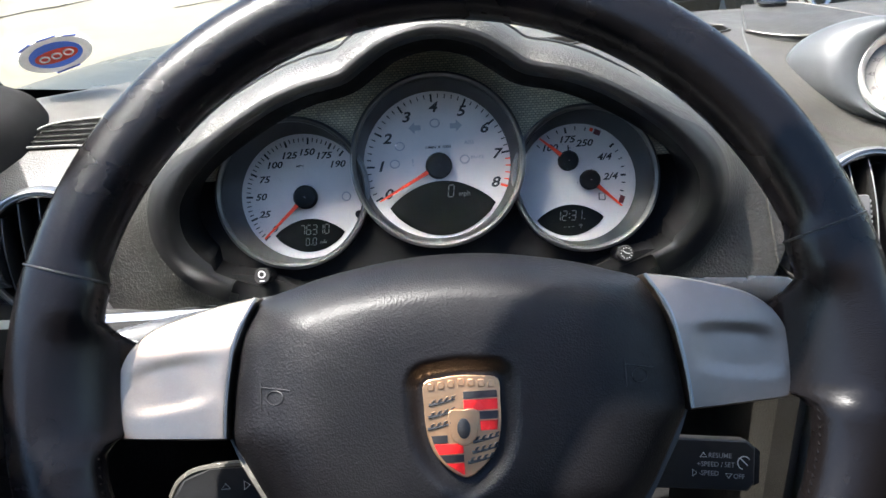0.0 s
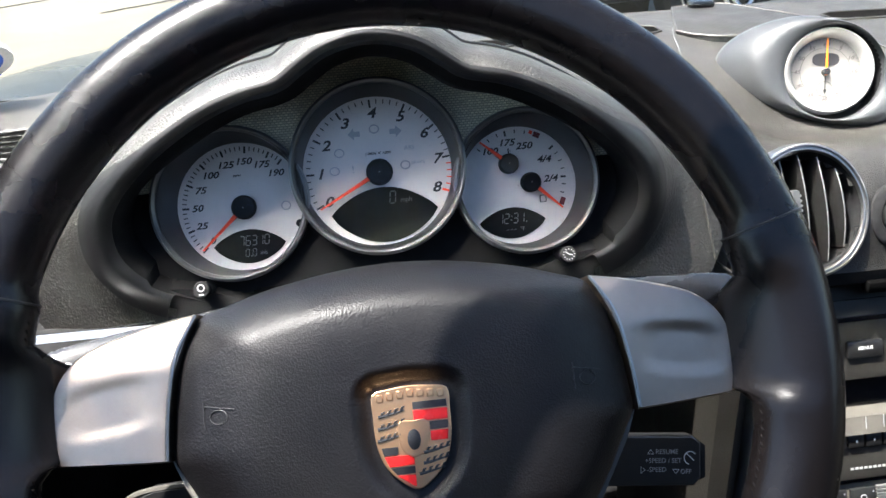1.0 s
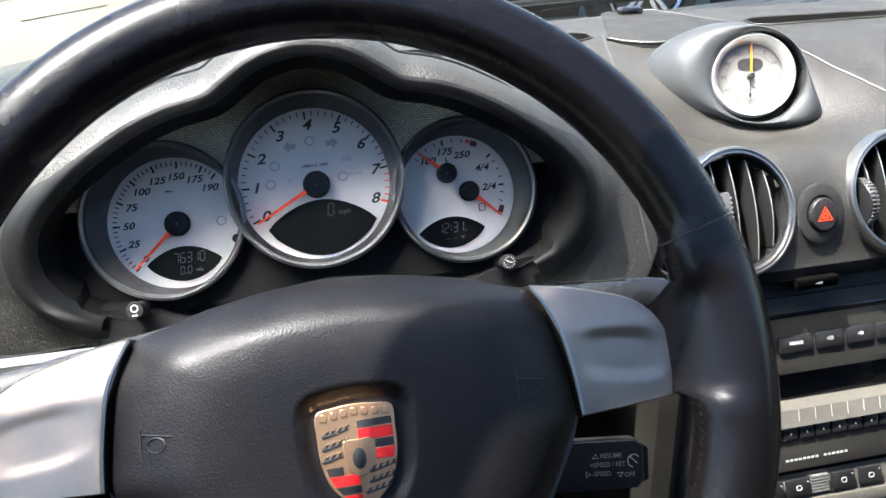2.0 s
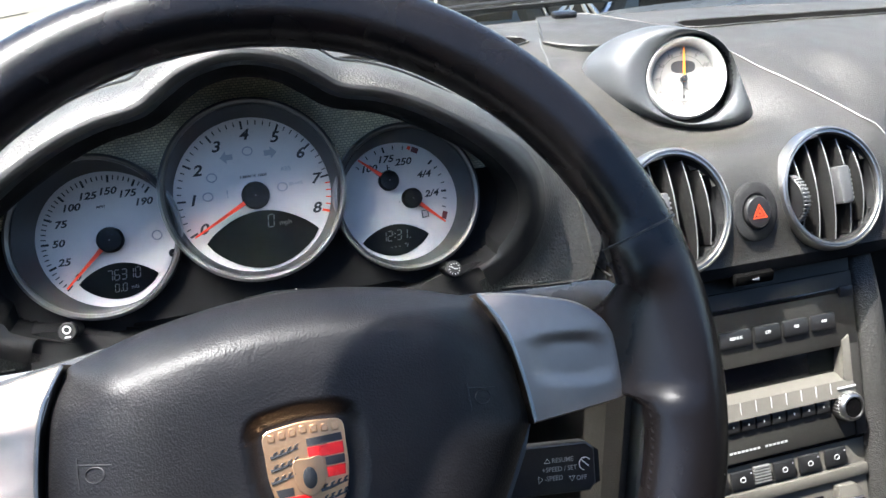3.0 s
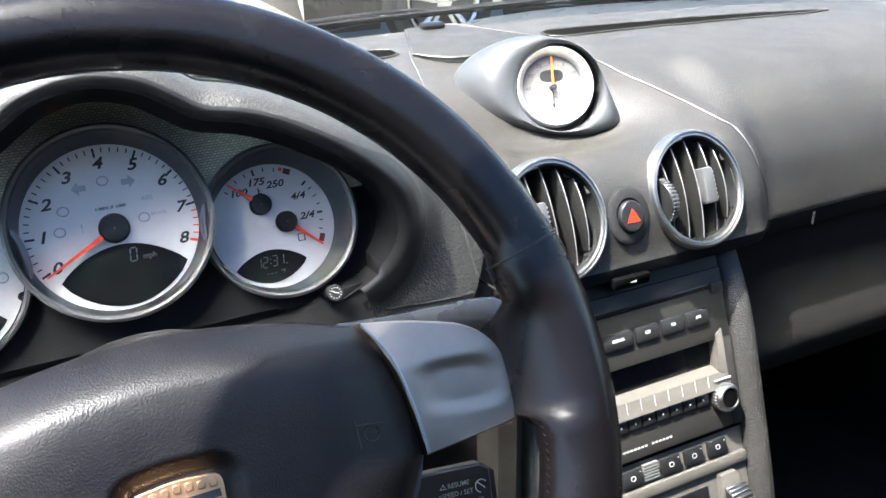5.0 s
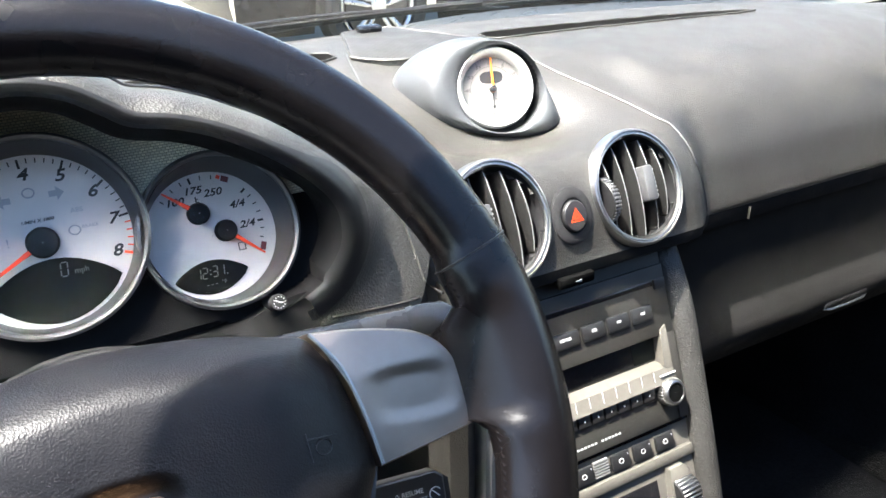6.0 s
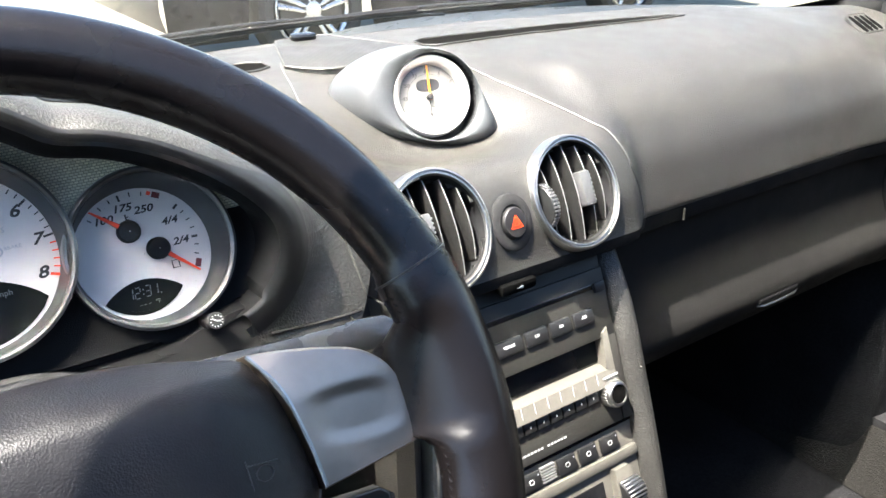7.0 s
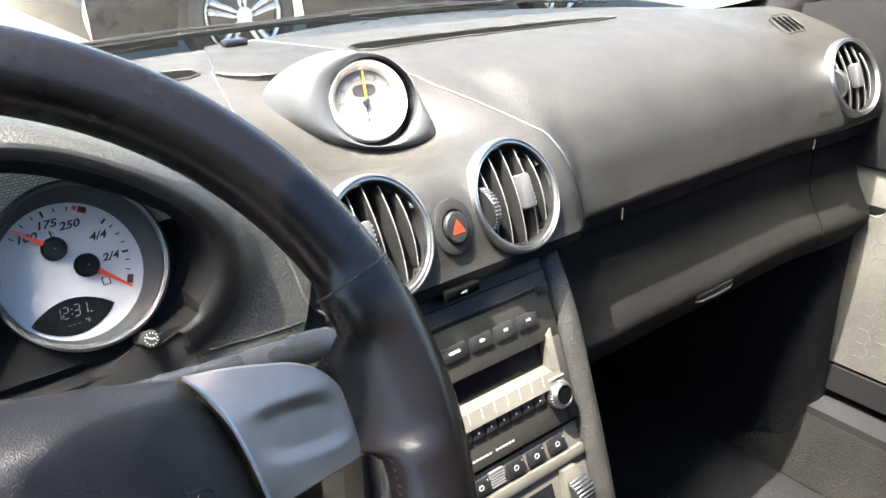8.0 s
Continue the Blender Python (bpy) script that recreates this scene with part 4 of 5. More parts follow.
def spoke(sign):
    top, low = flat2(SPOKE, 5, False), flat2(LOWER, 5, False)
    rows = []
    for i in range(len(top)):
        row = []
        a, b = top[i], low[min(i, len(low) - 1)]
        for j in range(41):
            f = j / 40
            bow = 0.0035 * math.sin(math.pi * f) * (1 - i / (len(top) - 1))
            u, v = a[0] + (b[0] - a[0]) * f + bow, a[1] + (b[1] - a[1]) * f
            row.append(Vector((sign * u, v, spoke_depth(u, v))))
        # turn the long edges under
        row = [row[0] + Vector((0, 0.0012, -0.012)), row[0] + Vector((0, 0.0010, -0.0015))] + row + [row[-1] + Vector((0, -0.0008, -0.002)), row[-1] + Vector((0, 0.0005, -0.014))]
        rows.append(row)
    rows = [[p + Vector((-sign * 0.001, 0, -0.012)) for p in rows[0]]] + rows + [[p + Vector((sign * 0.0006, 0, -0.010)) for p in rows[-1]]]
    return loft(rows, closed=False)


for sign in (1, -1):
    cover = part("spoke_cover", spoke(sign), SATIN, wheel, "satin silver spoke cover with a shallow thumb scoop")
    edge = flat2([(0.0836, 0.0335), (0.0878, 0.0262), (0.0918, 0.0170), (0.0948, 0.0005), (0.0962, -0.0120), (0.0968, -0.0238)], 5, False)
    part("spoke_edge", tube([Vector((sign * x, y, spoke_depth(x, y) + 0.0008)) for x, y in edge], 0.0009, 6), CHROME, cover, "bright polished edge")
    # carrier under the cover and the lower spoke
    part("spoke_carrier", prism([(sign * x, y) for x, y in ((0.06, 0.026), (0.10, 0.027), (0.135, 0.018), (0.140, 0.0), (0.140, -0.020), (0.06, -0.025))][::sign], -0.038, -0.0235), BLACK, wheel)
    part("lower_spoke", prism([(sign * x, y) for x, y in ((0.0968, -0.0245), (0.0905, -0.0245), (0.0865, -0.036), (0.0700, -0.061), (0.040, -0.12), (0.030, -0.158), (0.040, -0.158), (0.050, -0.12), (0.0770, -0.061), (0.0920, -0.036))][::sign], -0.030, -0.010, 0.0012), TITAN, wheel, "satin grey lower spoke edge")
part("lower_spoke_cover", prism([(0.085, -0.03), (-0.085, -0.03), (-0.036, -0.157), (0.036, -0.157)], -0.028, -0.014, 0.003), BLACK, wheel)
part("hub_carrier", prism(oval(0.085, 0.052, 40, 0, -0.015), -0.05, -0.02), BLACK, wheel)
part("column", lathe([(0.05, -0.045), (0.055, -0.06), (0.06, -0.12), (0.07, -0.2)], 32, Matrix.Diagonal((1.2, 1, 1, 1))), MATTBLACK, wheel)

PADHALF = [(0.0, 0.0490), (0.024, 0.0476), (0.050, 0.0430), (0.070, 0.0372), (0.0825, 0.0328), (0.0868, 0.0258), (0.0908, 0.0160), (0.0938, -0.0005), (0.0952, -0.0140), (0.0956, -0.0240), (0.0905, -0.0340), (0.0755, -0.0590), (0.060, -0.0740), (0.035, -0.0830), (0.0, -0.0850)]
PAD = flat2(PADHALF + [(-x, y) for x, y in PADHALF[-2:0:-1]], 7)


SHIELD = flat2([(-0.0148, -0.0065), (-0.0078, -0.0048), (0, -0.0042), (0.0078, -0.0048), (0.0148, -0.0065), (0.0152, -0.0150), (0.0148, -0.0245), (0.0125, -0.0330), (0.0075, -0.0395), (0.0, -0.0440), (-0.0075, -0.0395), (-0.0125, -0.0330), (-0.0148, -0.0245), (-0.0152, -0.0150)], 4)
RIMLINE = [Vector((x + 0.0012, y)) for x, y in SHIELD]


def crest_dist(u, v):
    """How far outside the badge's outline: 0 on it, below 0 inside."""
    p, best, odd = Vector((u, v)), 1.0, False
    for a, b in zip(RIMLINE, RIMLINE[1:] + RIMLINE[:1]):
        e = b - a
        f = min(max((p - a).dot(e) / max(e.length_squared, 1e-12), 0), 1)
        best = min(best, (p - a - e * f).length)
        if (a.y > v) != (b.y > v) and u < (b.x - a.x) * (v - a.y) / (b.y - a.y) + a.x:
            odd = not odd
    return -best if odd else best


def soft_ramp(s, w):
    return 0.0 if s <= 0 else (s * s / (2 * w) if s < w else s - w / 2)


def pad_depth(u, v, f):
    n = 0.0135 - 0.019 * f ** 7
    # a flat upper shoulder that follows the top outline, its drop set by the outline's height
    edge = 0.049 - 0.0164 * min((u / 0.0825) ** 2, 1.2)
    n -= 0.013 * step(0.012, 0.052, edge) ** 1.5 * soft_ramp(v - edge + 0.023, 0.009) / soft_ramp(0.023, 0.009)
    n -= 0.0030 * step(0.058, 0.080, abs(u))
    n -= 0.010 * step(-0.05, -0.09, v)
    return n - 0.0046 * (1 - step(0.0012, 0.0085, crest_dist(u, v)))


rings = []
for k in range(84):
    f = (k + 0.5) / 84
    rings.append([Vector((0.0005 + (x - 0.0005) * f, -0.02 + (y + 0.02) * f, pad_depth(0.0005 + (x - 0.0005) * f, -0.02 + (y + 0.02) * f, f))) for x, y in PAD])
last = rings[-1]
rings.append([Vector((p.x * 1.004, p.y + 0.0004 * (1 if p.y > 0 else -1), p.z - 0.002)) for p in last])
rings.append([Vector((p.x * 1.0, p.y, p.z - 0.018)) for p in last])
pad = part("airbag_cover", loft(rings, True, (True, False)), PADSKIN, wheel, "grained black airbag cover")


# badge, drawn as plain coloured fields
BZ = 0.0098
badge = part("badge", prism([(x + 0.0012, y) for x, y in SHIELD], BZ - 0.001, BZ + 0.0022, 0.0005), GOLD, wheel, "gold shield badge with red and black stripes", sharp=12)


def shield_half(y):
    ys = [(0.0148, -0.0065), (0.0152, -0.0150), (0.0148, -0.0245), (0.0125, -0.0330), (0.0075, -0.0395), (0.0, -0.0440)]
    for (x0, y0), (x1, y1) in zip(ys, ys[1:]):
        if y1 <= y <= y0:
            return x0 + (x1 - x0) * (y - y0) / (y1 - y0)
    return 0.0148


def stripe(y0, y1, side, material, inner):
    top, bot = shield_half(y0) - 0.0011, shield_half(y1) - 0.0011
    pts = [(side * inner, y0), (side * top, y0), (side * max(bot, inner + 0.0004), y1), (side * inner, y1)]
    pts = [(x + 0.0012, y) for x, y in pts]
    part("enamel_field", prism(pts if side < 0 else pts[::-1], BZ + 0.0015, BZ + 0.0026, 0.0001), material, badge, "enamel stripe")


for y0, y1, m_ in ((-0.0108, -0.0136, INK), (-0.0141, -0.0183, REDENAMEL), (-0.0188, -0.0219, INK), (-0.0224, -0.0262, REDENAMEL)):
    stripe(y0, y1, 1, m_, 0.0006 if y0 > -0.018 else 0.0066)
for y0, y1, m_ in ((-0.0272, -0.0302, INK), (-0.0307, -0.0345, REDENAMEL), (-0.0350, -0.0377, INK), (-0.0382, -0.0425, REDENAMEL)):
    stripe(y0, y1, -1, m_, 0.0066 if y0 > -0.030 else 0.0006)
for cx, cy in ((-0.0080, -0.0140), (-0.0085, -0.0187), (-0.0090, -0.0232), (0.0085, -0.0292), (0.0080, -0.0332), (0.0060, -0.0370)):
    pts = [(cx + 0.0012 - 0.0052 + 0.0104 * k / 8, cy - 0.0012 + 0.0018 * (k / 8) ** 1.3, BZ + 0.0023) for k in range(9)]
    part("stroke", tube(pts, [0.0007 - 0.00005 * k for k in range(9)], 5), INK, badge, "black curved stroke")
    for k in (1, 3, 5, 7):
        x, y, z = pts[k]
        part("stroke", tube([(x, y, z), (x + 0.0006, y + 0.0013, z), (x + 0.0016, y + 0.0018, z)], [0.0006, 0.0005, 0.0002], 5), INK, badge, "black curved stroke")
inner = flat2([(-0.0055, -0.0182), (0, -0.0178), (0.0055, -0.0182), (0.0055, -0.0262), (0.0038, -0.0298), (0, -0.0318), (-0.0038, -0.0298), (-0.0055, -0.0262)], 4)
part("inner_shield", prism([(x + 0.0012, y) for x, y in inner], BZ + 0.001, BZ + 0.0028, 0.0003), GOLD, badge, sharp=12)
part("emblem", prism(oval(0.0026, 0.0040, 20, 0.0012, -0.0250), BZ + 0.0026, BZ + 0.0031, 0.0002), INK, badge, "plain black oval")
for k in range(7):
    part("raised_bar", box(0.0026, 0.0030, 0.0008, (-0.0108 + k * 0.0040, -0.0082 + 0.0004 * (3 - abs(k - 3)), BZ + 0.0024), 0.0003, 1), GOLD, badge, "raised gold bar")

# horn marks pressed into the cover
def on_pad(u, v):
    return (u, v, pad_depth(u, v, abs(u) / 0.0945) + 0.0002)


for sign in (-1, 1):
    u0, v0 = sign * 0.0735, -0.0075
    part("horn_mark", tube([on_pad(u0 - 0.0062, v0 + 0.0055 - 0.0022 * i) for i in range(6)], 0.00025, 5), INK, pad, "pressed horn symbol")
    part("horn_mark", tube([on_pad(u0 - 0.0060 + 0.0021 * i, v0 + 0.0034 - 0.00033 * i) for i in range(7)], 0.00025, 5), INK, pad, "pressed horn symbol")
    part("horn_mark", tube([on_pad(u0 + a, v0 - 0.0012 + b) for a, b in oval(0.0036, 0.0028, 20)], 0.00025, 5, closed=True), INK, pad, "pressed horn symbol")


# ---- column stalks ----
def stalk(name, base, tip, r0, r1, label, squash=0.55):
    b, t = Vector(base), Vector(tip)
    s = thing(name, Matrix.Translation(b), label, "stalk", "steering column stalks")
    pts = [b.lerp(t, k / 14) for k in range(15)]
    rad = [r0 + (r1 - r0) * (k / 14) for k in range(15)]
    rad[-1] *= 0.55
    rad[-2] *= 0.92
    return s, part("lever", tube(pts, rad, 20, squash=squash), STALK, s, world=True)


ws, _ = stalk("wiper_stalk", (0.06, 0.135, 0.795), (0.176, 0.112, 0.797), 0.0062, 0.0074, "black wiper stalk behind the steering wheel")
part("end_cap", tube([Vector((0.06, 0.135, 0.795)).lerp(Vector((0.176, 0.112, 0.797)), q) for q in (0.80, 0.82, 0.90, 0.97, 1.004)], [0.0079, 0.0083, 0.0084, 0.0078, 0.0048], 20, squash=0.56), STALK, ws, "rounded end cap", world=True)
s, _ = stalk("indicator_stalk", (-0.06, 0.135, 0.797), (-0.170, 0.100, 0.7965), 0.009, 0.0090, "black indicator stalk behind the steering wheel")
part("lamp_symbol", tube([(-0.153 + a * 0.7, 0.0955, 0.8010 + b * 0.7) for a, b in oval(0.003, 0.0022, 16)], 0.0004, 5, closed=True), WHITEINK, s, "white lamp symbol", world=True)


def lever_box(name, corners, label):
    """A flat control lever: its front outline and thickness."""
    s = thing(name, facing(corners, (0.02, -0.88, 0.47)), label, "stalk", "steering column stalks")
    return s


cruise = lever_box("cruise_stalk", (0.127, 0.077, 0.7195), "black cruise control stalk with white printed commands")
cruise.matrix_world = cruise.matrix_world @ Matrix.Translation((0.0055, -0.001, 0)) @ Matrix.Rotation(radians(-7), 4, "Z") @ Matrix.Scale(0.78, 4)
part("body", prism([(-0.05, -0.0165), (0.019, -0.0165), (0.0235, -0.0115), (0.0235, 0.0125), (0.018, 0.0165), (-0.05, 0.0165)], -0.014, 0.0, 0.0035), BLACK, cruise)
part("end_button", prism([(0.0225, -0.013), (0.0268, -0.011), (0.0268, 0.010), (0.0225, 0.013)], -0.010, -0.0018, 0.0008), MATTBLACK, cruise)
for text, x, y in (("RESUME", -0.0005, 0.0062), ("+SPEED / SET", -0.0030, 0.0004), ("-SPEED", -0.0075, -0.0054), ("OFF", 0.0125, -0.0068)):
    part("lettering", words(text, 0.0044, Matrix.Translation((x, y, 0.0002))), DIMINK, cruise, "white lettering")
for x, y, a in ((-0.0115, 0.0062, 0), (0.0056, -0.0064, 180), (-0.0170, -0.0054, -90)):
    mm = Matrix.Translation((x, y, 0.0002)) @ Matrix.Rotation(radians(a), 4, "Z")
    part("arrow", tube([mm @ Vector(p) for p in ((-0.0022, -0.0012, 0), (0.0022, -0.0012, 0), (0, 0.0016, 0))], 0.0003, 4, closed=True), WHITEINK, cruise, "white arrow outline")
part("symbol", tube([(0.0155 + 0.0042 * math.cos(q), 0.0022 + 0.0042 * math.sin(q), 0.0002) for q in [0.6 + 3.9 * k / 14 for k in range(15)]], 0.0004, 4), WHITEINK, cruise, "white speed symbol")
part("symbol", tube([(0.0125, 0.0055, 0.0002), (0.0180, 0.0005, 0.0002)], 0.0004, 4), WHITEINK, cruise, "white speed symbol")

trip = lever_box("trip_computer_stalk", (-0.105, 0.077, 0.7195), "black trip computer stalk with a worn grey edge")
part("body", prism([(-0.038, -0.0185), (0.06, -0.0185), (0.06, 0.0150), (-0.022, 0.0150), (-0.036, 0.0100), (-0.042, 0.000)], -0.014, 0.0, 0.0045), BLACK, trip)
part("lettering", words("SET", 0.0044, Matrix.Translation((0.006, 0.0055, 0.0002))), WHITEINK, trip, "white lettering")
for x, y, a in ((-0.0135, 0.005, 0), (-0.003, 0.005, -90)):
    mm = Matrix.Translation((x, y, 0.0002)) @ Matrix.Rotation(radians(a), 4, "Z")
    part("arrow", tube([mm @ Vector(p) for p in ((-0.0022, -0.0012, 0), (0.0022, -0.0012, 0), (0, 0.0016, 0))], 0.0003, 4, closed=True), WHITEINK, trip, "white arrow outline")

part("worn_edge", tube(smooth_line([(-0.0415, 0.001, -0.0030), (-0.0360, 0.0095, -0.0025), (-0.022, 0.0146, -0.0022), (0.02, 0.0147, -0.0022), (0.058, 0.0147, -0.0022)], 5), 0.0019, 8), TITAN, trip, "worn satin grey edge")

# ---- centre console with the radio ----
KN = Vector((0, -1, 0.4)).normalized()
KM = facing((MID, 0.185, 0.56), KN)          # console face axes: x across, y up the face


def kpos(x, z):
    """Face coordinates of a point of the console face given by world x and z."""
    p = KM.inverted() @ Vector((x, 0.225 + (z - 0.66) * 0.4, z))
    return p.x, p.y


def krect(x0, x1, z0, z1):
    (a, b), (c, d) = kpos(x0, z0), kpos(x1, z1)
    return a, b, c, d


def slab(name, x0, x1, z0, z1, low, high, material, parent, label="", bevel=0.0008):
    a, b, c, d = krect(x0, x1, z0, z1)
    return part(name, box(c - a, d - b, high - low, ((a + c) / 2, (b + d) / 2, (low + high) / 2), min(bevel, (high - low) * 0.45), 2), material, parent, label)


console = thing("centre_console", KM, "dark grey centre console panel under the dashboard", "centre console")
CL, CR = 0.272, 0.455
slab("upper_panel", CL, CR, 0.652, 0.716, -0.03, -0.001, SHADEDTITAN, console, "upper panel in the shaded copy of the grey paint")
slab("lower_panel", CL, CR, 0.40, 0.572, -0.03, -0.002, TITAN, console)
for side in (-1, 1):
    line = smooth_line([(MID + side * x, y, z) for x, y, z in ((0.1050, 0.262, 0.720), (0.1045, 0.228, 0.665), (0.1020, 0.200, 0.60), (0.0990, 0.172, 0.53), (0.0965, 0.144, 0.45), (0.095, 0.104, 0.36))], 6)
    part("side_bolster", tube(line, 0.0085, 18, squash=1.4), BOLSTER, console, "padded grained edge", world=True)
part("side_wall", box(0.012, 0.30, 0.36, (MID + 0.100, 0.42, 0.50), 0.003), BLACK, console, world=True)
part("side_wall", box(0.012, 0.30, 0.36, (MID - 0.100, 0.42, 0.50), 0.003), BLACK, console, world=True)

radio = thing("car_radio", KM, "grey car radio with black keys and a silver rotary knob", "radio")
slab("fascia", CL + 0.004, CR - 0.002, 0.6455, 0.7005, -0.001, 0.003, SHADEDTITAN, radio, "satin fascia in the shaded copy of the grey paint")
slab("disc_slot", 0.300, 0.4385, 0.6855, 0.6895, 0.0028, 0.0036, GLOSS, radio, "black disc slot")
slab("eject_key", 0.4395, 0.4515, 0.682, 0.690, 0.002, 0.0055, BLACK, radio, "small black key")
for word, x0, x1 in (("MENUS", 0.3275, 0.3555), ("CD", 0.3585, 0.3815), ("FM", 0.3845, 0.4070), ("AM", 0.4100, 0.4325), ("", 0.2960, 0.3245)):
    key = slab("source_key", x0, x1, 0.6605, 0.6725, 0.001, 0.0058, BLACK, radio, "black key with white lettering", 0.0018)
    if word:
        a, b, c, d = krect(x0, x1, 0.6605, 0.6725)
        part("lettering", words(word, 0.0035, Matrix.Translation(((a + c) / 2, (b + d) / 2 + 0.001, 0.0060))), WHITEINK, key, "white lettering")
# display bay: sloped cheeks round a dark window
slab("display", 0.285, 0.4425, 0.6235, 0.6460, -0.012, -0.006, GLOSS, radio, "dark display window")
slab("display_glint", 0.412, 0.4375, 0.6260, 0.6430, -0.0075, -0.0055, LCD, radio, "dark inner window")
slab("side_strip", 0.4438, CR - 0.001, 0.5755, 0.6535, -0.004, 0.0028, SHADEDTITAN, radio, "satin fascia in the shaded copy of the grey paint")
a, b, c, d = krect(0.4345, 0.4440, 0.612, 0.6535)
part("cheek", prism([(a, b + 0.010), (c, b - 0.002), (c, d), (a + 0.003, d - 0.004)], -0.012, 0.0045, 0.0015), TITAN, radio)
a, b, c, d = krect(0.285, 0.4435, 0.6085, 0.6255)
part("preset_ledge", loft([[Vector((x, y, z)) for y, z in ((d, -0.010), (d - 0.002, -0.002), (d - 0.006, 0.004), (b, 0.0075), (b - 0.0005, -0.006))] for x in (a - 0.012, c)], True, (True, True)), TITAN, radio, "pale satin grey ledge")
for k in range(7):
    xx = 0.3385 + 0.0137 * k
    a, b, c, d = krect(xx - 0.00025, xx + 0.00025, 0.6100, 0.6215)
    part("ledge_line", box(c - a, d - b - 0.001, 0.0006, ((a + c) / 2, (b + d) / 2 - 0.001, 0.0062), m=None), DIMINK, radio)
for k in range(9):
    xx = 0.3040 + 0.0137 * k
    key = slab("preset_key", xx - 0.0063, xx + 0.0063, 0.5985, 0.6075, 0.001, 0.0048, BLACK, radio, "black preset key", 0.0014)
    a, b, c, d = krect(xx - 0.0005, xx + 0.0005, 0.6025, 0.6040)
    part("key_mark", box(c - a, d - b, 0.0004, ((a + c) / 2, (b + d) / 2, 0.0049)), WHITEINK, key, "white dot")
slab("lower_fascia", CL + 0.004, 0.4438, 0.5755, 0.6085, -0.004, 0.0018, SHADEDTITAN, radio, "satin fascia in the shaded copy of the grey paint")
for k in range(15):
    if k == 8:
        continue
    xx = 0.3285 + 0.00355 * k
    slab("maker_bar", xx - 0.0012, xx + 0.0012, 0.5825, 0.5840, 0.0016, 0.0022, DIMINK, radio, "pale printed bar", 0)
kx, ky = kpos(0.4345, 0.6010)
knob = part("volume_knob", lathe([(0.0122, 0.0), (0.0118, 0.008), (0.0112, 0.0120), (0.0098, 0.0138), (0.0090, 0.0142), (0.0084, 0.0142), (0.0080, 0.0128)], 48, Matrix.Translation((kx, ky, 0))), CHROME, radio, "ribbed silver rotary knob")
part("knob_cap", lathe([(0.0083, 0.0120), (0.0083, 0.0130), (0.0003, 0.0132)], 32, Matrix.Translation((kx, ky, 0))), SLOTBLACK, knob, "black cap")
for k in range(28):
    q = 2 * math.pi * k / 28
    part("knob_rib", box(0.0008, 0.0011, 0.009, (0.0118, 0, 0.006), 0.0002, 1, Matrix.Translation((kx, ky, 0)) @ Matrix.Rotation(q, 4, "Z")), CHROME, knob)
slab("knob_caption", 0.4265, 0.4435, 0.6147, 0.6158, 0.0065, 0.0076, DIMINK, radio, "tiny white print", 0)

# switch row under the radio
switches = thing("switch_panel", KM, "row of black console switches with white symbols", "switch panel")
slab("strip", CL + 0.002, CR - 0.004, 0.5440, 0.5535, -0.002, 0.004, TITAN, switches, "satin grey strip", 0.002)
slab("joint", CL + 0.002, CR - 0.002, 0.5725, 0.5745, -0.004, 0.0, GLOSS, switches, "dark joint line", 0)
for x0, x1 in ((0.3255, 0.3455), (0.3640, 0.3835), (0.3875, 0.4070), (0.4120, 0.4320), (0.3040, 0.3230)):
    key = slab("switch", x0, x1, 0.5565, 0.5695, 0.0, 0.0035, BLACK, switches, "black switch with a white symbol", 0.0014)
    a, b, c, d = krect(x0, x1, 0.5565, 0.5695)
    part("symbol", tube([((a + c) / 2 + p, (b + d) / 2 + q, 0.0036) for p, q in oval(0.0021, 0.0018, 14, power=3)], 0.00035, 5, closed=True), DIMINK, key, "white symbol")
    part("lamp", box(0.0010, 0.0010, 0.0003, (c - 0.0025, d - 0.003, 0.0036)), PALEINK, key)
for k in range(6):
    slab("sensor_slat", 0.3475, 0.3620, 0.5570 + k * 0.0022, 0.5581 + k * 0.0022, -0.001, 0.0022, SLATMETAL, switches, "grey sensor grille slat", 0)

# climate unit
climate = thing("climate_control", KM, "grey climate control unit with a dark display and ribbed dial", "climate control")
slab("fascia", CL + 0.002, CR - 0.004, 0.470, 0.5435, -0.004, 0.0005, TITAN, climate)
slab("display", 0.300, 0.4080, 0.4950, 0.5350, -0.001, 0.0012, GLOSS, climate, "dark display")
kx, ky = kpos(0.4300, 0.5230)
part("dial_housing", prism([(kx - 0.0155, ky - 0.03), (kx + 0.0105, ky - 0.03), (kx + 0.0105, ky + 0.014), (kx + 0.004, ky + 0.020), (kx - 0.0120, ky + 0.020)], 0.0, 0.007, 0.002), TITAN, climate)
part("dial", lathe([(0.012, -0.0105), (0.013, -0.0095), (0.013, 0.0095), (0.012, 0.0105)], 40, Matrix.Translation((kx, ky - 0.004, 0.004)) @ Matrix.Rotation(radians(90), 4, "Y"), caps=(True, True)), BLACK, climate, "black thumb dial")
for k in range(12):
    q = math.pi * (k + 0.5) / 12
    part("dial_rib", box(0.0195, 0.0013, 0.0014, (0, 0.0134 * math.cos(q), 0.0134 * math.sin(q)), 0.0003, 1, Matrix.Translation((kx, ky - 0.004, 0.004))), CHROME, climate)
for x, z in ((0.408, 0.490), (0.318, 0.485)):
    kx, ky = kpos(x, z)
    part("button", lathe([(0.008, 0), (0.0078, 0.005), (0.0065, 0.006), (0.0003, 0.006)], 32, Matrix.Translation((kx, ky, 0))), CHROME, climate, "round silver button")

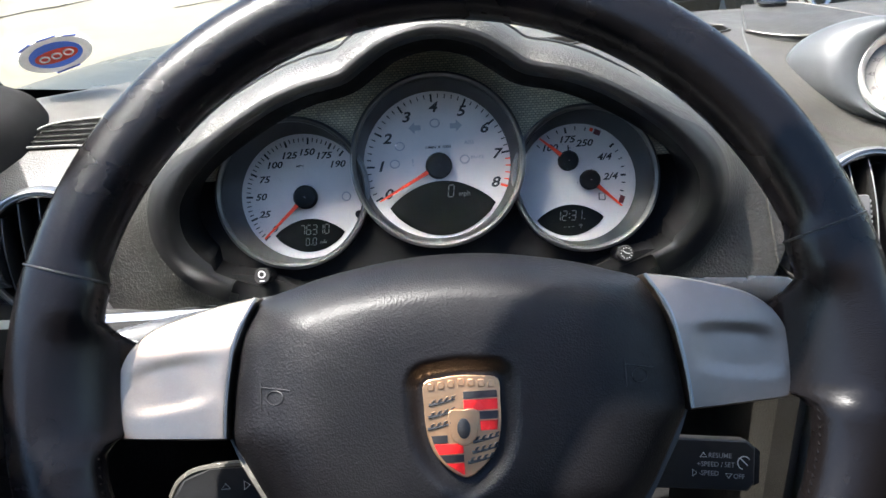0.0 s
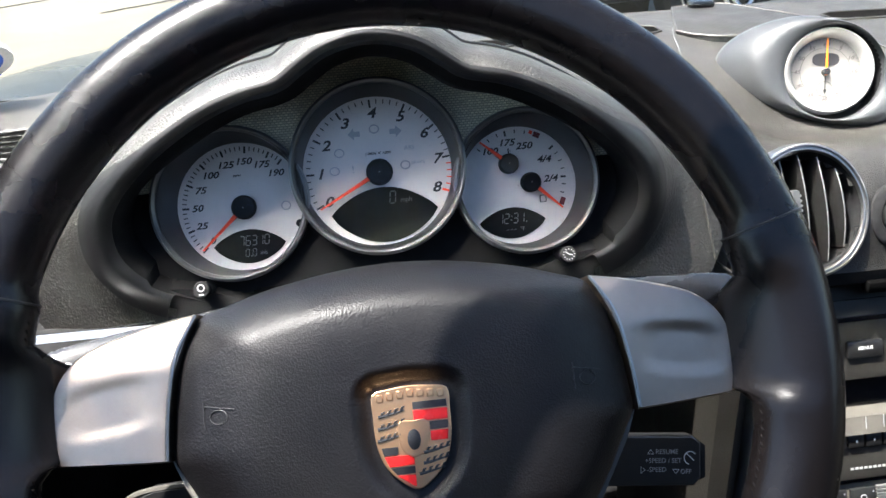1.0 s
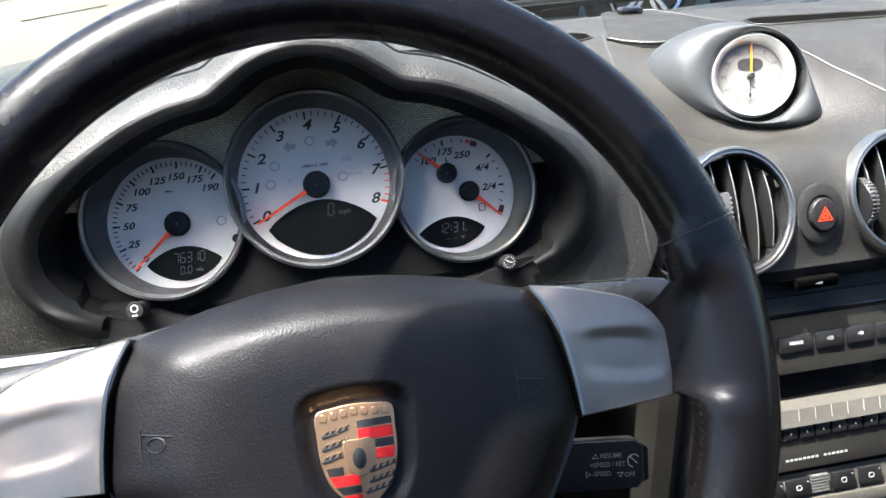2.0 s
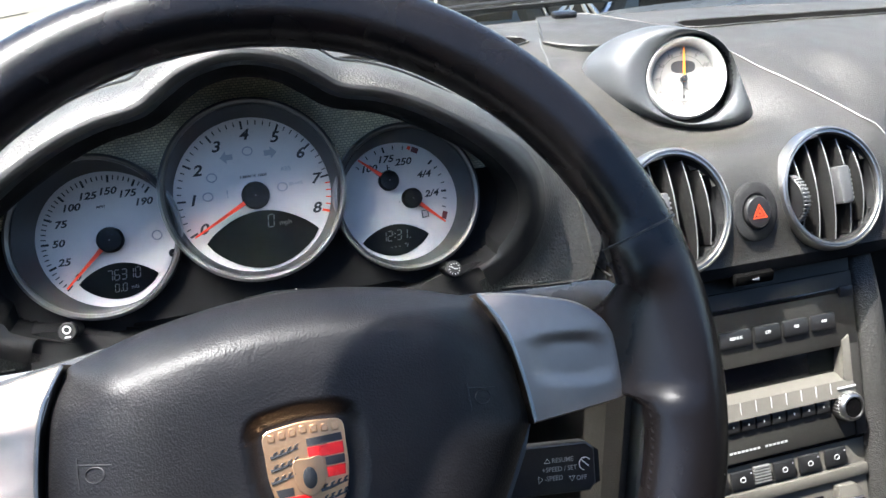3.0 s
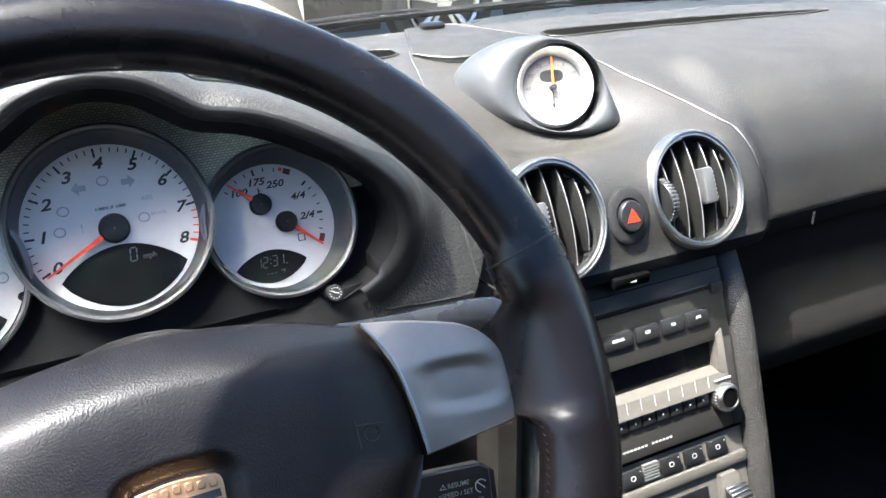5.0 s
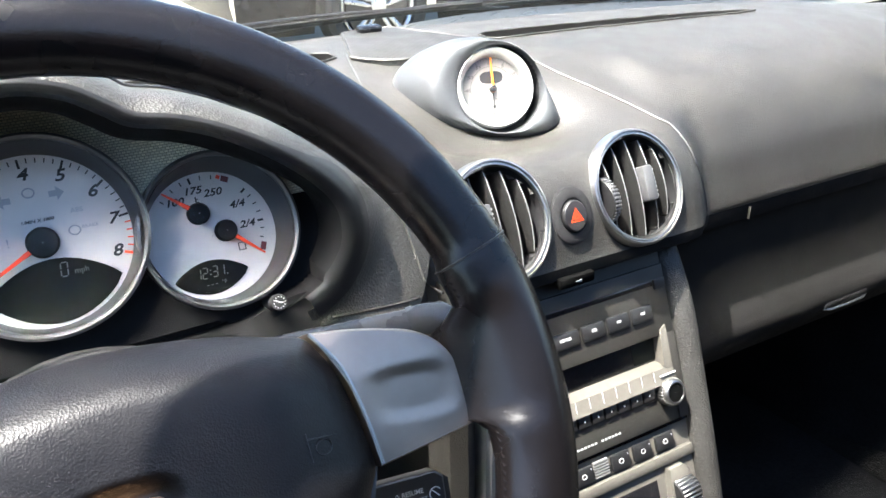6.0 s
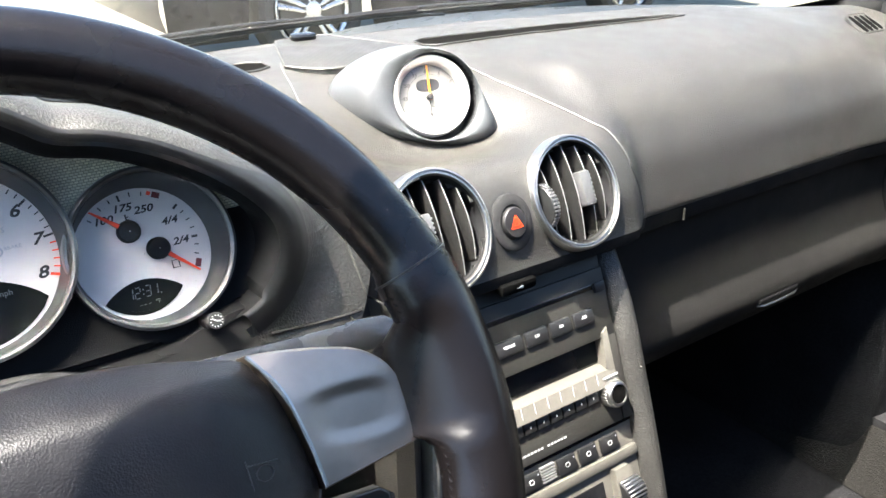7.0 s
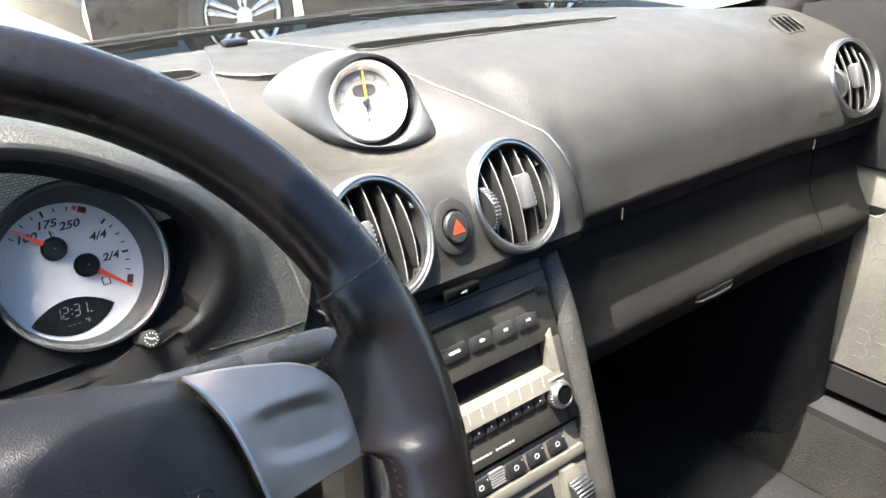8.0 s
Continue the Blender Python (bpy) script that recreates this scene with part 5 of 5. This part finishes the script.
# cup holder tab in the strip over the radio
tab = tagged(part("cup_holder_tab", box(0.034, 0.010, 0.009, (0.354, 0.2312, 0.7170), 0.002), SLOTBLACK), "small black cup holder tab above the radio", "tab")
part("arrow", prism([(-0.0030, 0.0), (0.0030, 0.0012), (0.0030, -0.0012)], 0, 0.0003, 0, facing((0.354, 0.2260, 0.7172), (0, -1, 0))), DIMINK, tab, "small white arrow", world=True)

# ---- glove box and lower dash ----
glove = thing("glove_box", Matrix.Translation((0.78, 0.30, 0.56)), "black grained glove box lid with a black pull", "glove box")


def lid(x0, x1, n=24):
    rings = []
    for k in range(n + 1):
        x = x0 + (x1 - x0) * k / n
        d = abs(x - MID)
        pull = 0.014 * step(0.55, 0.70, d)
        rings.append([Vector((x, y - pull, z)) for y, z in ((0.300, 0.709), (0.279, 0.707), (0.277, 0.699), (0.2765, 0.672), (0.2760, 0.655), (0.2730, 0.640), (0.2665, 0.625), (0.2570, 0.610), (0.2495, 0.598), (0.2460, 0.588), (0.2465, 0.580), (0.2505, 0.571), (0.2560, 0.561), (0.264, 0.550), (0.30, 0.544), (0.36, 0.56))])
    return loft(rings, True, (True, True))


part("lid", lid(MID + 0.118, 0.968), LID, glove, world=True)
part("side_cap", lid(0.9705, 1.075), LID, glove, "fixed end panel", world=True)
part("pull", box(0.072, 0.014, 0.011, (0.742, 0.2520, 0.5800), 0.004, 3), BOWLBLACK, glove, "black pull", world=True)
part("pull_edge", tube([(0.707, 0.2472, 0.5770), (0.716, 0.2448, 0.5752), (0.742, 0.2442, 0.5748), (0.770, 0.2448, 0.5752), (0.777, 0.2472, 0.5770)], 0.0014, 6), CHROME, glove, "bright edge", world=True)
for x in (0.580, 0.925):
    part("strip_joint", box(0.0006, 0.0022, 0.012, (x, dash_at(x, 1.0).y - 0.0018, dash_at(x, 1.0).z - 0.0085), 0), BOLSTER, dash, "pale joint", world=True)
m = facing(dash_near(0.944, 0.747) + Vector((0, -0.0004, 0)), dash_normal(0.944, 0.86))
part("lettering", words("AIRBAG", 0.0085, m, deep=0.0003), VINYL, dash, "embossed lettering", world=True)
part("undertray", box(0.60, 0.46, 0.012, (0.78, 0.50, 0.552)), DARKCARPET, glove, "black undertray", world=True)

# ---- driver's side lower dash ----
lower = thing("lower_dash_trim", Matrix.Translation((0.0, 0.2, 0.70)), "dark grey grained lower dashboard trim round the steering column", "dashboard trim")
rings = []
for k in range(61):
    x = -0.36 + 0.60 * k / 60
    e = step(-0.34, -0.22, x) * (1 - step(0.19, 0.24, x))
    rings.append([Vector((x, y, z)) for y, z in ((0.300 - 0.05 * e, 0.750), (0.262 - 0.036 * e, 0.7495), (0.255 - 0.032 * e, 0.747), (0.253 - 0.032 * e, 0.743), (0.245 - 0.032 * e, 0.738), (0.24 - 0.032 * e, 0.725), (0.24 - 0.04 * e, 0.705), (0.25, 0.69))])
part("knee_panel", loft(rings, False), MATTBLACK, lower, world=True)
part("trim_line", tube([hood_face(0.2142 - 0.137 * (z - 0.80), z, 0.0002) for z in [0.832 - 0.0065 * k for k in range(14)]], 0.0012, 6), BOLSTER, lower, "pale joint", world=True)
for side in (-1, 1):
    part("joint_line", tube([hood_face(side * (0.150 + 0.009 * k), 0.7495 - 0.0006 * k, 0.0004) for k in range(10)], 0.0010, 6), DARKCARPET, lower, "dark joint", world=True)
part("silver_strip", prism([(-0.28, 0.0), (-0.125, 0.0), (-0.125, 0.0045), (-0.28, 0.0055)], -0.002, 0.002, 0.001, facing((0.0, 0.1945, 0.7580), (0, -0.85, 0.5))), ALLOY, lower, "satin silver trim strip", world=True)
part("kick_panel", loft([[Vector((x, y, z)) for x, y in ((0.203, 0.34), (0.2035, 0.24), (0.205, 0.196), (0.211, 0.180), (0.222, 0.174), (0.232, 0.182), (0.236, 0.26))] for z in (0.745, 0.70, 0.62, 0.50, 0.36)], False), VINYL, lower, "grained pad beside the column", world=True)
part("cream_edge", box(0.012, 0.02, 0.20, (0.2425, 0.185, 0.610), 0.004, m=None), CLOCKFACE, lower, "pale edge", world=True)
part("column_shroud", box(0.15, 0.16, 0.075, (0, 0.165, 0.715), 0.02, 4), MATTBLACK, lower, "black column shroud", world=True)

# ---- floor, bulkheads, doors ----
tagged(part("floor", box(1.64, 2.0, 0.03, (MID, -0.2, 0.165), 0), DARKCARPET), "black carpeted car floor", "floor", kind="structure")
tagged(part("wall_front", box(1.60, 0.03, 0.58, (MID, 0.66, 0.45), 0), DARKCARPET), "black carpeted front bulkhead", "wall", kind="structure")
# unseen wall behind the camera, raised to keep rear sky out of reflections
tagged(part("wall_rear", box(1.60, 0.08, 0.96, (MID, -0.50, 0.65), 0.02), DARKCARPET), "unseen dark rear wall added to block sky light and reflections", "wall", kind="structure")


for side in (-1, 1):
    tagged(part("wall_west" if side < 0 else "wall_east", box(0.03, 1.95, 0.56, (MID + side * 0.815, -0.25, 0.42), 0), DARKCARPET), "dark inner body side behind the door", "wall", kind="structure")


def door(side):
    sx = MID + side * 0.745
    d = thing("door_1" if side < 0 else "door_2", Matrix.Translation((sx, -0.3, 0.30)), "grey vinyl car door with a hexagon-patterned lower panel", "car door", "doors", "structure")
    rings = []
    for y in [-0.68 + 1.06 * k / 40 for k in range(41)]:
        rings.append([Vector((sx + side * a, y, z)) for a, z in ((0.05, 0.86), (0.0, 0.86), (-0.012, 0.845), (-0.014, 0.78), (0.008, 0.74), (0.004, 0.68), (-0.022, 0.64), (-0.027, 0.60), (-0.012, 0.575), (-0.006, 0.45), (-0.006, 0.38), (0.05, 0.30), (0.08, 0.30))])
    part("panel", loft(rings, True, (True, True)), DOORSKIN, d, world=True)
    # door top blackened and carried down over the panel to stand in for shade
    cap = []
    for y in [-0.68 + 1.06 * k / 40 for k in range(41)]:
        cap.append([Vector((sx + side * a, y, z)) for a, z in ((0.055, 0.70), (0.055, 0.872), (0.02, 0.878), (-0.008, 0.870), (-0.022, 0.846), (-0.026, 0.760), (-0.030, 0.670), (-0.028, 0.652), (-0.012, 0.645), (0.01, 0.643))])
    part("top_rail", loft(cap, True, (True, True)), BOWLBLACK, d, "black padded door top, its lower part standing in for shade", world=True)
    return d


for side in (-1, 1):
    d = door(side)
    sx = MID + side * 0.745
    pocket = part("pocket", prism([(-0.05, 0.0), (0.52, 0.0), (0.52, 0.13), (0.30, 0.27), (-0.05, 0.30)], 0, 0.020, 0.006, Matrix(((0, 0, -side, sx - side * 0.004), (1, 0, 0, -0.12), (0, 1, 0, 0.345), (0, 0, 0, 1)))), DOORSKIN, d, "hexagon-patterned speaker panel", world=True)
    cells = bmesh.new()
    for i in range(26):
        for j in range(13):
            y, z = -0.155 + i * 0.026, 0.359 + j * 0.0225 + (i % 2) * 0.01125
            if z > 0.635 - max(0, y - 0.17) * 0.65 or y > 0.39:
                continue
            mm = Matrix(((0, 0, -side, sx - side * 0.0235), (1, 0, 0, y), (0, 1, 0, z), (0, 0, 0, 1)))
            lathe([(0.0135, -0.001), (0.0125, 0.0008), (0.0105, 0.0002), (0.0002, 0.0)], 6, mm, bm=cells)
    tagged(part("hexagon_relief", cells, DOORSKIN, pocket, "raised hexagon relief", world=True, flat=True), kind="stuff")
    part("lower_strip", prism([(-0.66, 0.0), (0.38, 0.0), (0.38, 0.042), (-0.66, 0.042)], 0, 0.024, 0.004, Matrix(((0, 0, -side, sx - side * 0.002), (1, 0, 0, 0), (0, 1, 0, 0.300), (0, 0, 0, 1)))), BLACK, d, "black lower strip", world=True)
    tagged(part("door_sill", prism([(-0.66, -0.01), (0.60, -0.01), (0.60, 0.10), (-0.66, 0.10)], 0, 0.060, 0.018, Matrix(((0, 0, -side, sx - side * 0.002), (1, 0, 0, 0), (0, 1, 0, 0.183), (0, 0, 0, 1)))), MATTBLACK), "black door sill panel beside the footwell", "sill", "door sills")
    tagged(part("side_carpet", loft([[Vector((sx - side * 0.060, y, 0.271)), Vector((sx - side * 0.066, y, 0.264)), Vector((sx - side * 0.080, y, 0.22)), Vector((sx - side * 0.110, y, 0.182))] for y in (-0.66, -0.4, -0.2, 0.2, 0.6)], False), CARPET), "worn black carpet up the side of the footwell", "carpet", "side carpets")

# added dark panels ahead of the doors, standing in for the footwell's shade
for side in (-1, 1):
    edge = smooth_line([(0.738, 0.252, 0), (0.705, 0.250, 0), (0.682, 0.262, 0), (0.672, 0.300, 0), (0.655, 0.420, 0), (0.640, 0.640, 0)], 5)
    tagged(part("trim", loft([[Vector((MID + side * (q.x - lean), q.y - 1.3 * lean, z)) for q in edge] for z, lean in ((0.182, 0.012), (0.30, 0.004), (0.45, 0.0), (0.615, 0.0))], False), DARKCARPET), "added black panel standing in for shade at the side of the footwell", "kick panel", "kick panels", "structure")

# ---- windscreen, its frame and the pillars ----
screen = thing("windscreen", Matrix.Translation((MID, 0.6, 0.84)), "raked clear windscreen with a black border", "windscreen")


def screen_at(u, h):
    """A place on the glass: u from -1 to 1 across, h from 0 at the base to 1 at the top."""
    d = u * (0.768 - 0.05 * h)
    rear = 0.70 - 0.2 * (abs(u * 0.768) / 0.7) ** 2.2
    return Vector((MID + d, rear - 0.60 * h + (0.10 * u * u - 0.055 * step(0.68, 0.90, abs(u))) * h, 0.826 + 0.43 * h))


grid = [[screen_at(-1 + 2 * i / 40, h / 12) for i in range(41)] for h in range(13)]
rings = [row + [p + Vector((0, 0.003, 0.003)) for p in reversed(row)] for row in grid]
glass = part("glass", loft(rings, True, (True, True)), GLASS, screen, "clear glass", world=True)
glass.visible_shadow = False
rings = [[screen_at(-1 + 2 * i / 80, h * (0.011 + 0.11 * max(0.0, (abs(-1 + 2 * i / 80) - 0.80) / 0.20) ** 2)) + Vector((0, -0.001, -0.0045)) for i in range(81)] for h in (-0.6, 0.0, 1.0)]
part("border", loft(rings, False), GLOSS, screen, "black printed border", world=True)
rings = []
for i in range(81):
    u = -1 + 2 * i / 80
    rings.append([screen_at(u, 1.0) + Vector((0, y, z)) for y, z in ((0.008, -0.012), (-0.004, -0.020), (-0.016, -0.016), (-0.022, -0.004), (-0.022, 0.008), (-0.016, 0.016), (-0.008, 0.010), (0.008, 0.000))])
part("header", loft(rings, True, (True, True)), BLACK, screen, "black windscreen header", world=True)
for side in (-1, 1):
    line = [screen_at(side * 1.0, h / 10) + Vector((side * 0.004, -0.01, 0)) for h in range(0, 11)]
    part("pillar", tube(line, 0.050, 18, squash=0.8), MATTBLACK, screen, "black inner pillar trim", world=True)
    # corner trim between pillar, dash end and door
    rows = []
    for k in range(33):
        f = k / 32
        p = screen_at(side, 0.0) + Vector((side * 0.01, 0.02 - 0.42 * f, -0.006 - 0.02 * f))
        w = step(-0.02, 0.22, f) * (1 - step(0.30, 0.62, f)) * (1.0 if side < 0 else 0.35)
        rise = math.sin(math.pi * min(f * 1.6, 1))
        ring = [(-0.045 - 0.078 * w, -0.034), (-0.030 - 0.082 * w, 0.004 + 0.020 * w), (-0.020 - 0.066 * w, 0.014 + 0.034 * w), (0.0, 0.030 + 0.042 * rise), (0.05, 0.04 + 0.05 * rise), (0.07, -0.02)]
        rows.append([p + Vector((side * q.x, 0, q.y)) for q in smooth_line([(x, z, 0) for x, z in ring], 5)])
    part("corner_trim", loft(rows, False), BOWLBLACK, screen, "dark grey corner trim", world=True, sharp=60)

# windscreen sticker, plain shapes in its colours
su, sh = -0.8844, 0.119
across, rise = screen_at(su + 0.02, sh) - screen_at(su - 0.02, sh), screen_at(su, sh + 0.02) - screen_at(su, sh - 0.02)
inward = across.cross(rise).normalized()
inward = inward if inward.y < 0 else -inward
m = facing(screen_at(su, sh) + inward * 0.0008, inward, rise) @ Matrix.Scale(0.80, 4)
sticker = thing("windscreen_sticker", m, "round white, blue and red sticker on the glass", "sticker")

part("disc", prism(oval(0.0365, 0.0340, 40), 0, 0.0004), mat("sticker_white", (0.86, 0.85, 0.83), 0.5), sticker, "white sheet")
part("ground_colour", prism(oval(0.0268, 0.0245, 40), 0.0004, 0.0007), mat("sticker_blue", (0.05, 0.17, 0.72), 0.4), sticker, "blue oval")
part("band", prism(oval(0.022, 0.0125, 40, 0, -0.001, 2.2), 0.0007, 0.0010), REDINK, sticker, "red band")
for x in (-0.0125, 0.0, 0.0125):
    part("loop", tube([(x + a, -0.0005 + b, 0.0011) for a, b in oval(0.0045, 0.0052, 20)], 0.0011, 5, closed=True), WHITEINK, sticker, "white ring")
for x, y, w, a in ((-0.020, 0.030, 0.016, 28), (0.004, 0.0345, 0.020, 0), (0.0245, 0.027, 0.013, -25), (0.0, -0.033, 0.026, 4)):
    part("bar", box(w, 0.003, 0.0003, (0, 0, 0), m=Matrix.Translation((x, y, 0.0007)) @ Matrix.Rotation(radians(a), 4, "Z")), mat("sticker_navy", (0.06, 0.10, 0.45), 0.4), sticker, "blue bar")

# ---- bonnet, cowl and wipers ----
def bonnet_z(x, y):
    d = abs(x - MID)
    f = (y - 0.5) / 1.4
    wing = math.exp(-((d - 0.74) / 0.12) ** 2)
    return 0.800 - 0.10 * f - 0.10 * max(f, 0) ** 2 + 0.030 * wing - 0.30 * step(0.82, 0.96, d)


rows = []
for j in range(41):
    row = []
    for i in range(71):
        x = MID - 0.93 + 1.86 * i / 70
        y0 = 0.75 - 0.2 * (min(abs(x - MID), 0.80) / 0.7) ** 2.2
        y = y0 + (1.95 - y0) * j / 40
        row.append(Vector((x, y, bonnet_z(x, y))))
    rows.append(row)
tagged(part("bonnet", loft(rows, False), BONNETPAINT), "dusty dark car bonnet beyond the windscreen", "bonnet")
rings = []
for i in range(41):
    u = -1 + 2 * i / 40
    p = screen_at(u, 0.0)
    rings.append([p + Vector((0, 0.005, -0.006)), p + Vector((0, 0.05, -0.004)), p + Vector((0, 0.09, -0.022)), p + Vector((0, 0.09, -0.05))])
tagged(part("cowl_panel", loft(rings, False), COWL), "weathered grey cowl at the foot of the windscreen", "cowl")
for a, b in ((-0.15, 0.72), (-0.40, 0.30)):
    w = thing("windscreen_wiper", Matrix.Translation(screen_at(a, 0.02)), "black windscreen wiper lying along the glass base", "wiper", "windscreen wipers")
    line = [screen_at(a + (b - a) * k / 12, 0.03 + 0.035 * math.sin(math.pi * k / 12)) + Vector((0, 0.016, 0.012)) for k in range(13)]
    part("arm", tube(line, [0.0027 - 0.00008 * k for k in range(13)], 8), BLACK, w, world=True)
    line = [screen_at(a + (b - a) * (k / 12 - 0.1), 0.05 + 0.02 * k / 12) + Vector((0, 0.012, 0.008)) for k in range(13)]
    part("blade", tube(line, 0.0017, 6, squash=1.8), BLACK, w, world=True)

# ---- parked car across the way ----
WX, WY, WZ, WR = 2.045, 4.21, 0.345, 0.335
car = thing("parked_car", Matrix.Translation((WX + 1.3, WY + 0.9, 0)), "black parked car with silver twin-spoke alloy wheels", "car")
FORM = [(-0.86, 0.30), (-0.88, 0.45), (-0.80, 0.62), (-0.5, 0.74), (0.2, 0.86), (0.7, 0.98), (1.3, 1.34), (2.2, 1.42), (3.0, 1.36), (3.7, 1.02), (3.95, 0.75), (3.95, 0.38), (3.9, 0.28)]
bm = bmesh.new()
top = flat2(FORM, 4, False)
rings = []
for dy, k in ((0.0, 0.985), (0.02, 1.0), (0.9, 1.015), (1.7, 1.0), (1.74, 0.985)):
    rings.append([Vector((WX + x * (1 if k > 0.99 else 0.995), WY + dy - 0.0, 0.27 + (z - 0.27) * k)) for x, z in top])
loft(rings, False, bm=bm)


def arch_cut(x):
    z = 0.22
    for cx in (0.0, 2.62):
        if abs(x - cx) < WR + 0.055:
            z = max(z, WZ + math.sqrt((WR + 0.055) ** 2 - (x - cx) ** 2))
    return z


cols = [-0.86 + 4.8 * k / 160 for k in range(161)]
side_rows = []
for x in cols:
    ztop = 0.86
    for (x0, z0), (x1, z1) in zip(top, top[1:]):
        if x0 <= x <= x1 and x1 > x0:
            ztop = z0 + (z1 - z0) * (x - x0) / (x1 - x0)
    z0 = arch_cut(x)
    side_rows.append([Vector((WX + x, WY - 0.03 * math.sin(math.pi * f) ** 0.7, z0 + (max(ztop, z0 + 0.02) - z0) * f)) for f in [j / 14 for j in range(15)]])
loft(side_rows, False, bm=bm)
part("body", bm, PAINT, car, world=True)
for cx in (0.0, 2.62):
    wm = Matrix.Translation((WX + cx, WY + 0.02, WZ)) @ Matrix.Rotation(radians(90), 4, "X")
    wh = part("wheel", lathe([(0.05, 0.03), (0.20, 0.005), (0.205, -0.18), (0.05, -0.18)], 40, wm), BLACK, car, "wheel", world=True)
    part("tyre", lathe([(0.232, 0.0), (0.25, 0.03), (0.30, 0.035), (0.33, 0.01), (0.335, -0.05), (0.335, -0.15), (0.31, -0.2), (0.23, -0.2)], 64, wm, True), RUBBER, wh, "black tyre", world=True)
    part("alloy_rim", lathe([(0.213, -0.05), (0.215, 0.01), (0.228, 0.025), (0.234, 0.02), (0.232, -0.18), (0.22, -0.18)], 64, wm, True), ALLOY, wh, "silver rim", world=True)
    for k in range(5):
        for off in (-0.13, 0.13):
            a = 2 * math.pi * k / 5 + math.pi / 2
            p0, p1 = wm @ Vector((0.05 * math.cos(a + off * 2.2), 0.05 * math.sin(a + off * 2.2), 0.012)), wm @ Vector((0.216 * math.cos(a + off), 0.216 * math.sin(a + off), 0.010))
            part("spoke", tube([p0, p0.lerp(p1, 0.5), p1], [0.022, 0.017, 0.021], 8, squash=0.8), ALLOY, wh, "silver spoke", world=True)
    part("hub_cap", lathe([(0.06, -0.02), (0.06, 0.02), (0.045, 0.03), (0.0005, 0.032)], 28, wm), ALLOY, wh, world=True)

# ---- joints and patches in the concrete ----
for x0, y0, x1, y1, w in ((-4.6, 5.9, -2.9, 8.6, 0.03), (-2.9, 8.6, -1.0, 10.5, 0.03), (-2.2, 7.2, -1.6, 7.9, 0.025), (1.2, 6.5, -6.0, 13.0, 0.03), (-8.0, 9.0, 6.0, 9.6, 0.03)):
    a, b = Vector((x0, y0, 0.004)), Vector((x1, y1, 0.004))
    n = (b - a).cross(Vector((0, 0, 1))).normalized() * w
    pts = [a.lerp(b, k / 10) + n * random.uniform(-0.8, 0.8) for k in range(11)]
    tagged(part("joint", loft([[p - n, p + n] for p in pts], False), DARKCARPET, ground, world=True), "dark open joint in the concrete")
tagged(part("asphalt_patch", prism(flat2([(-6.5, 4.6), (-4.2, 5.6), (-3.4, 6.4), (-4.6, 7.0), (-7.0, 6.6)], 5), 0.0, 0.006), mat("old_asphalt", (0.10, 0.095, 0.085), 0.9, vary=0.2, scale=3), ground, world=True), "worn grey asphalt patch")
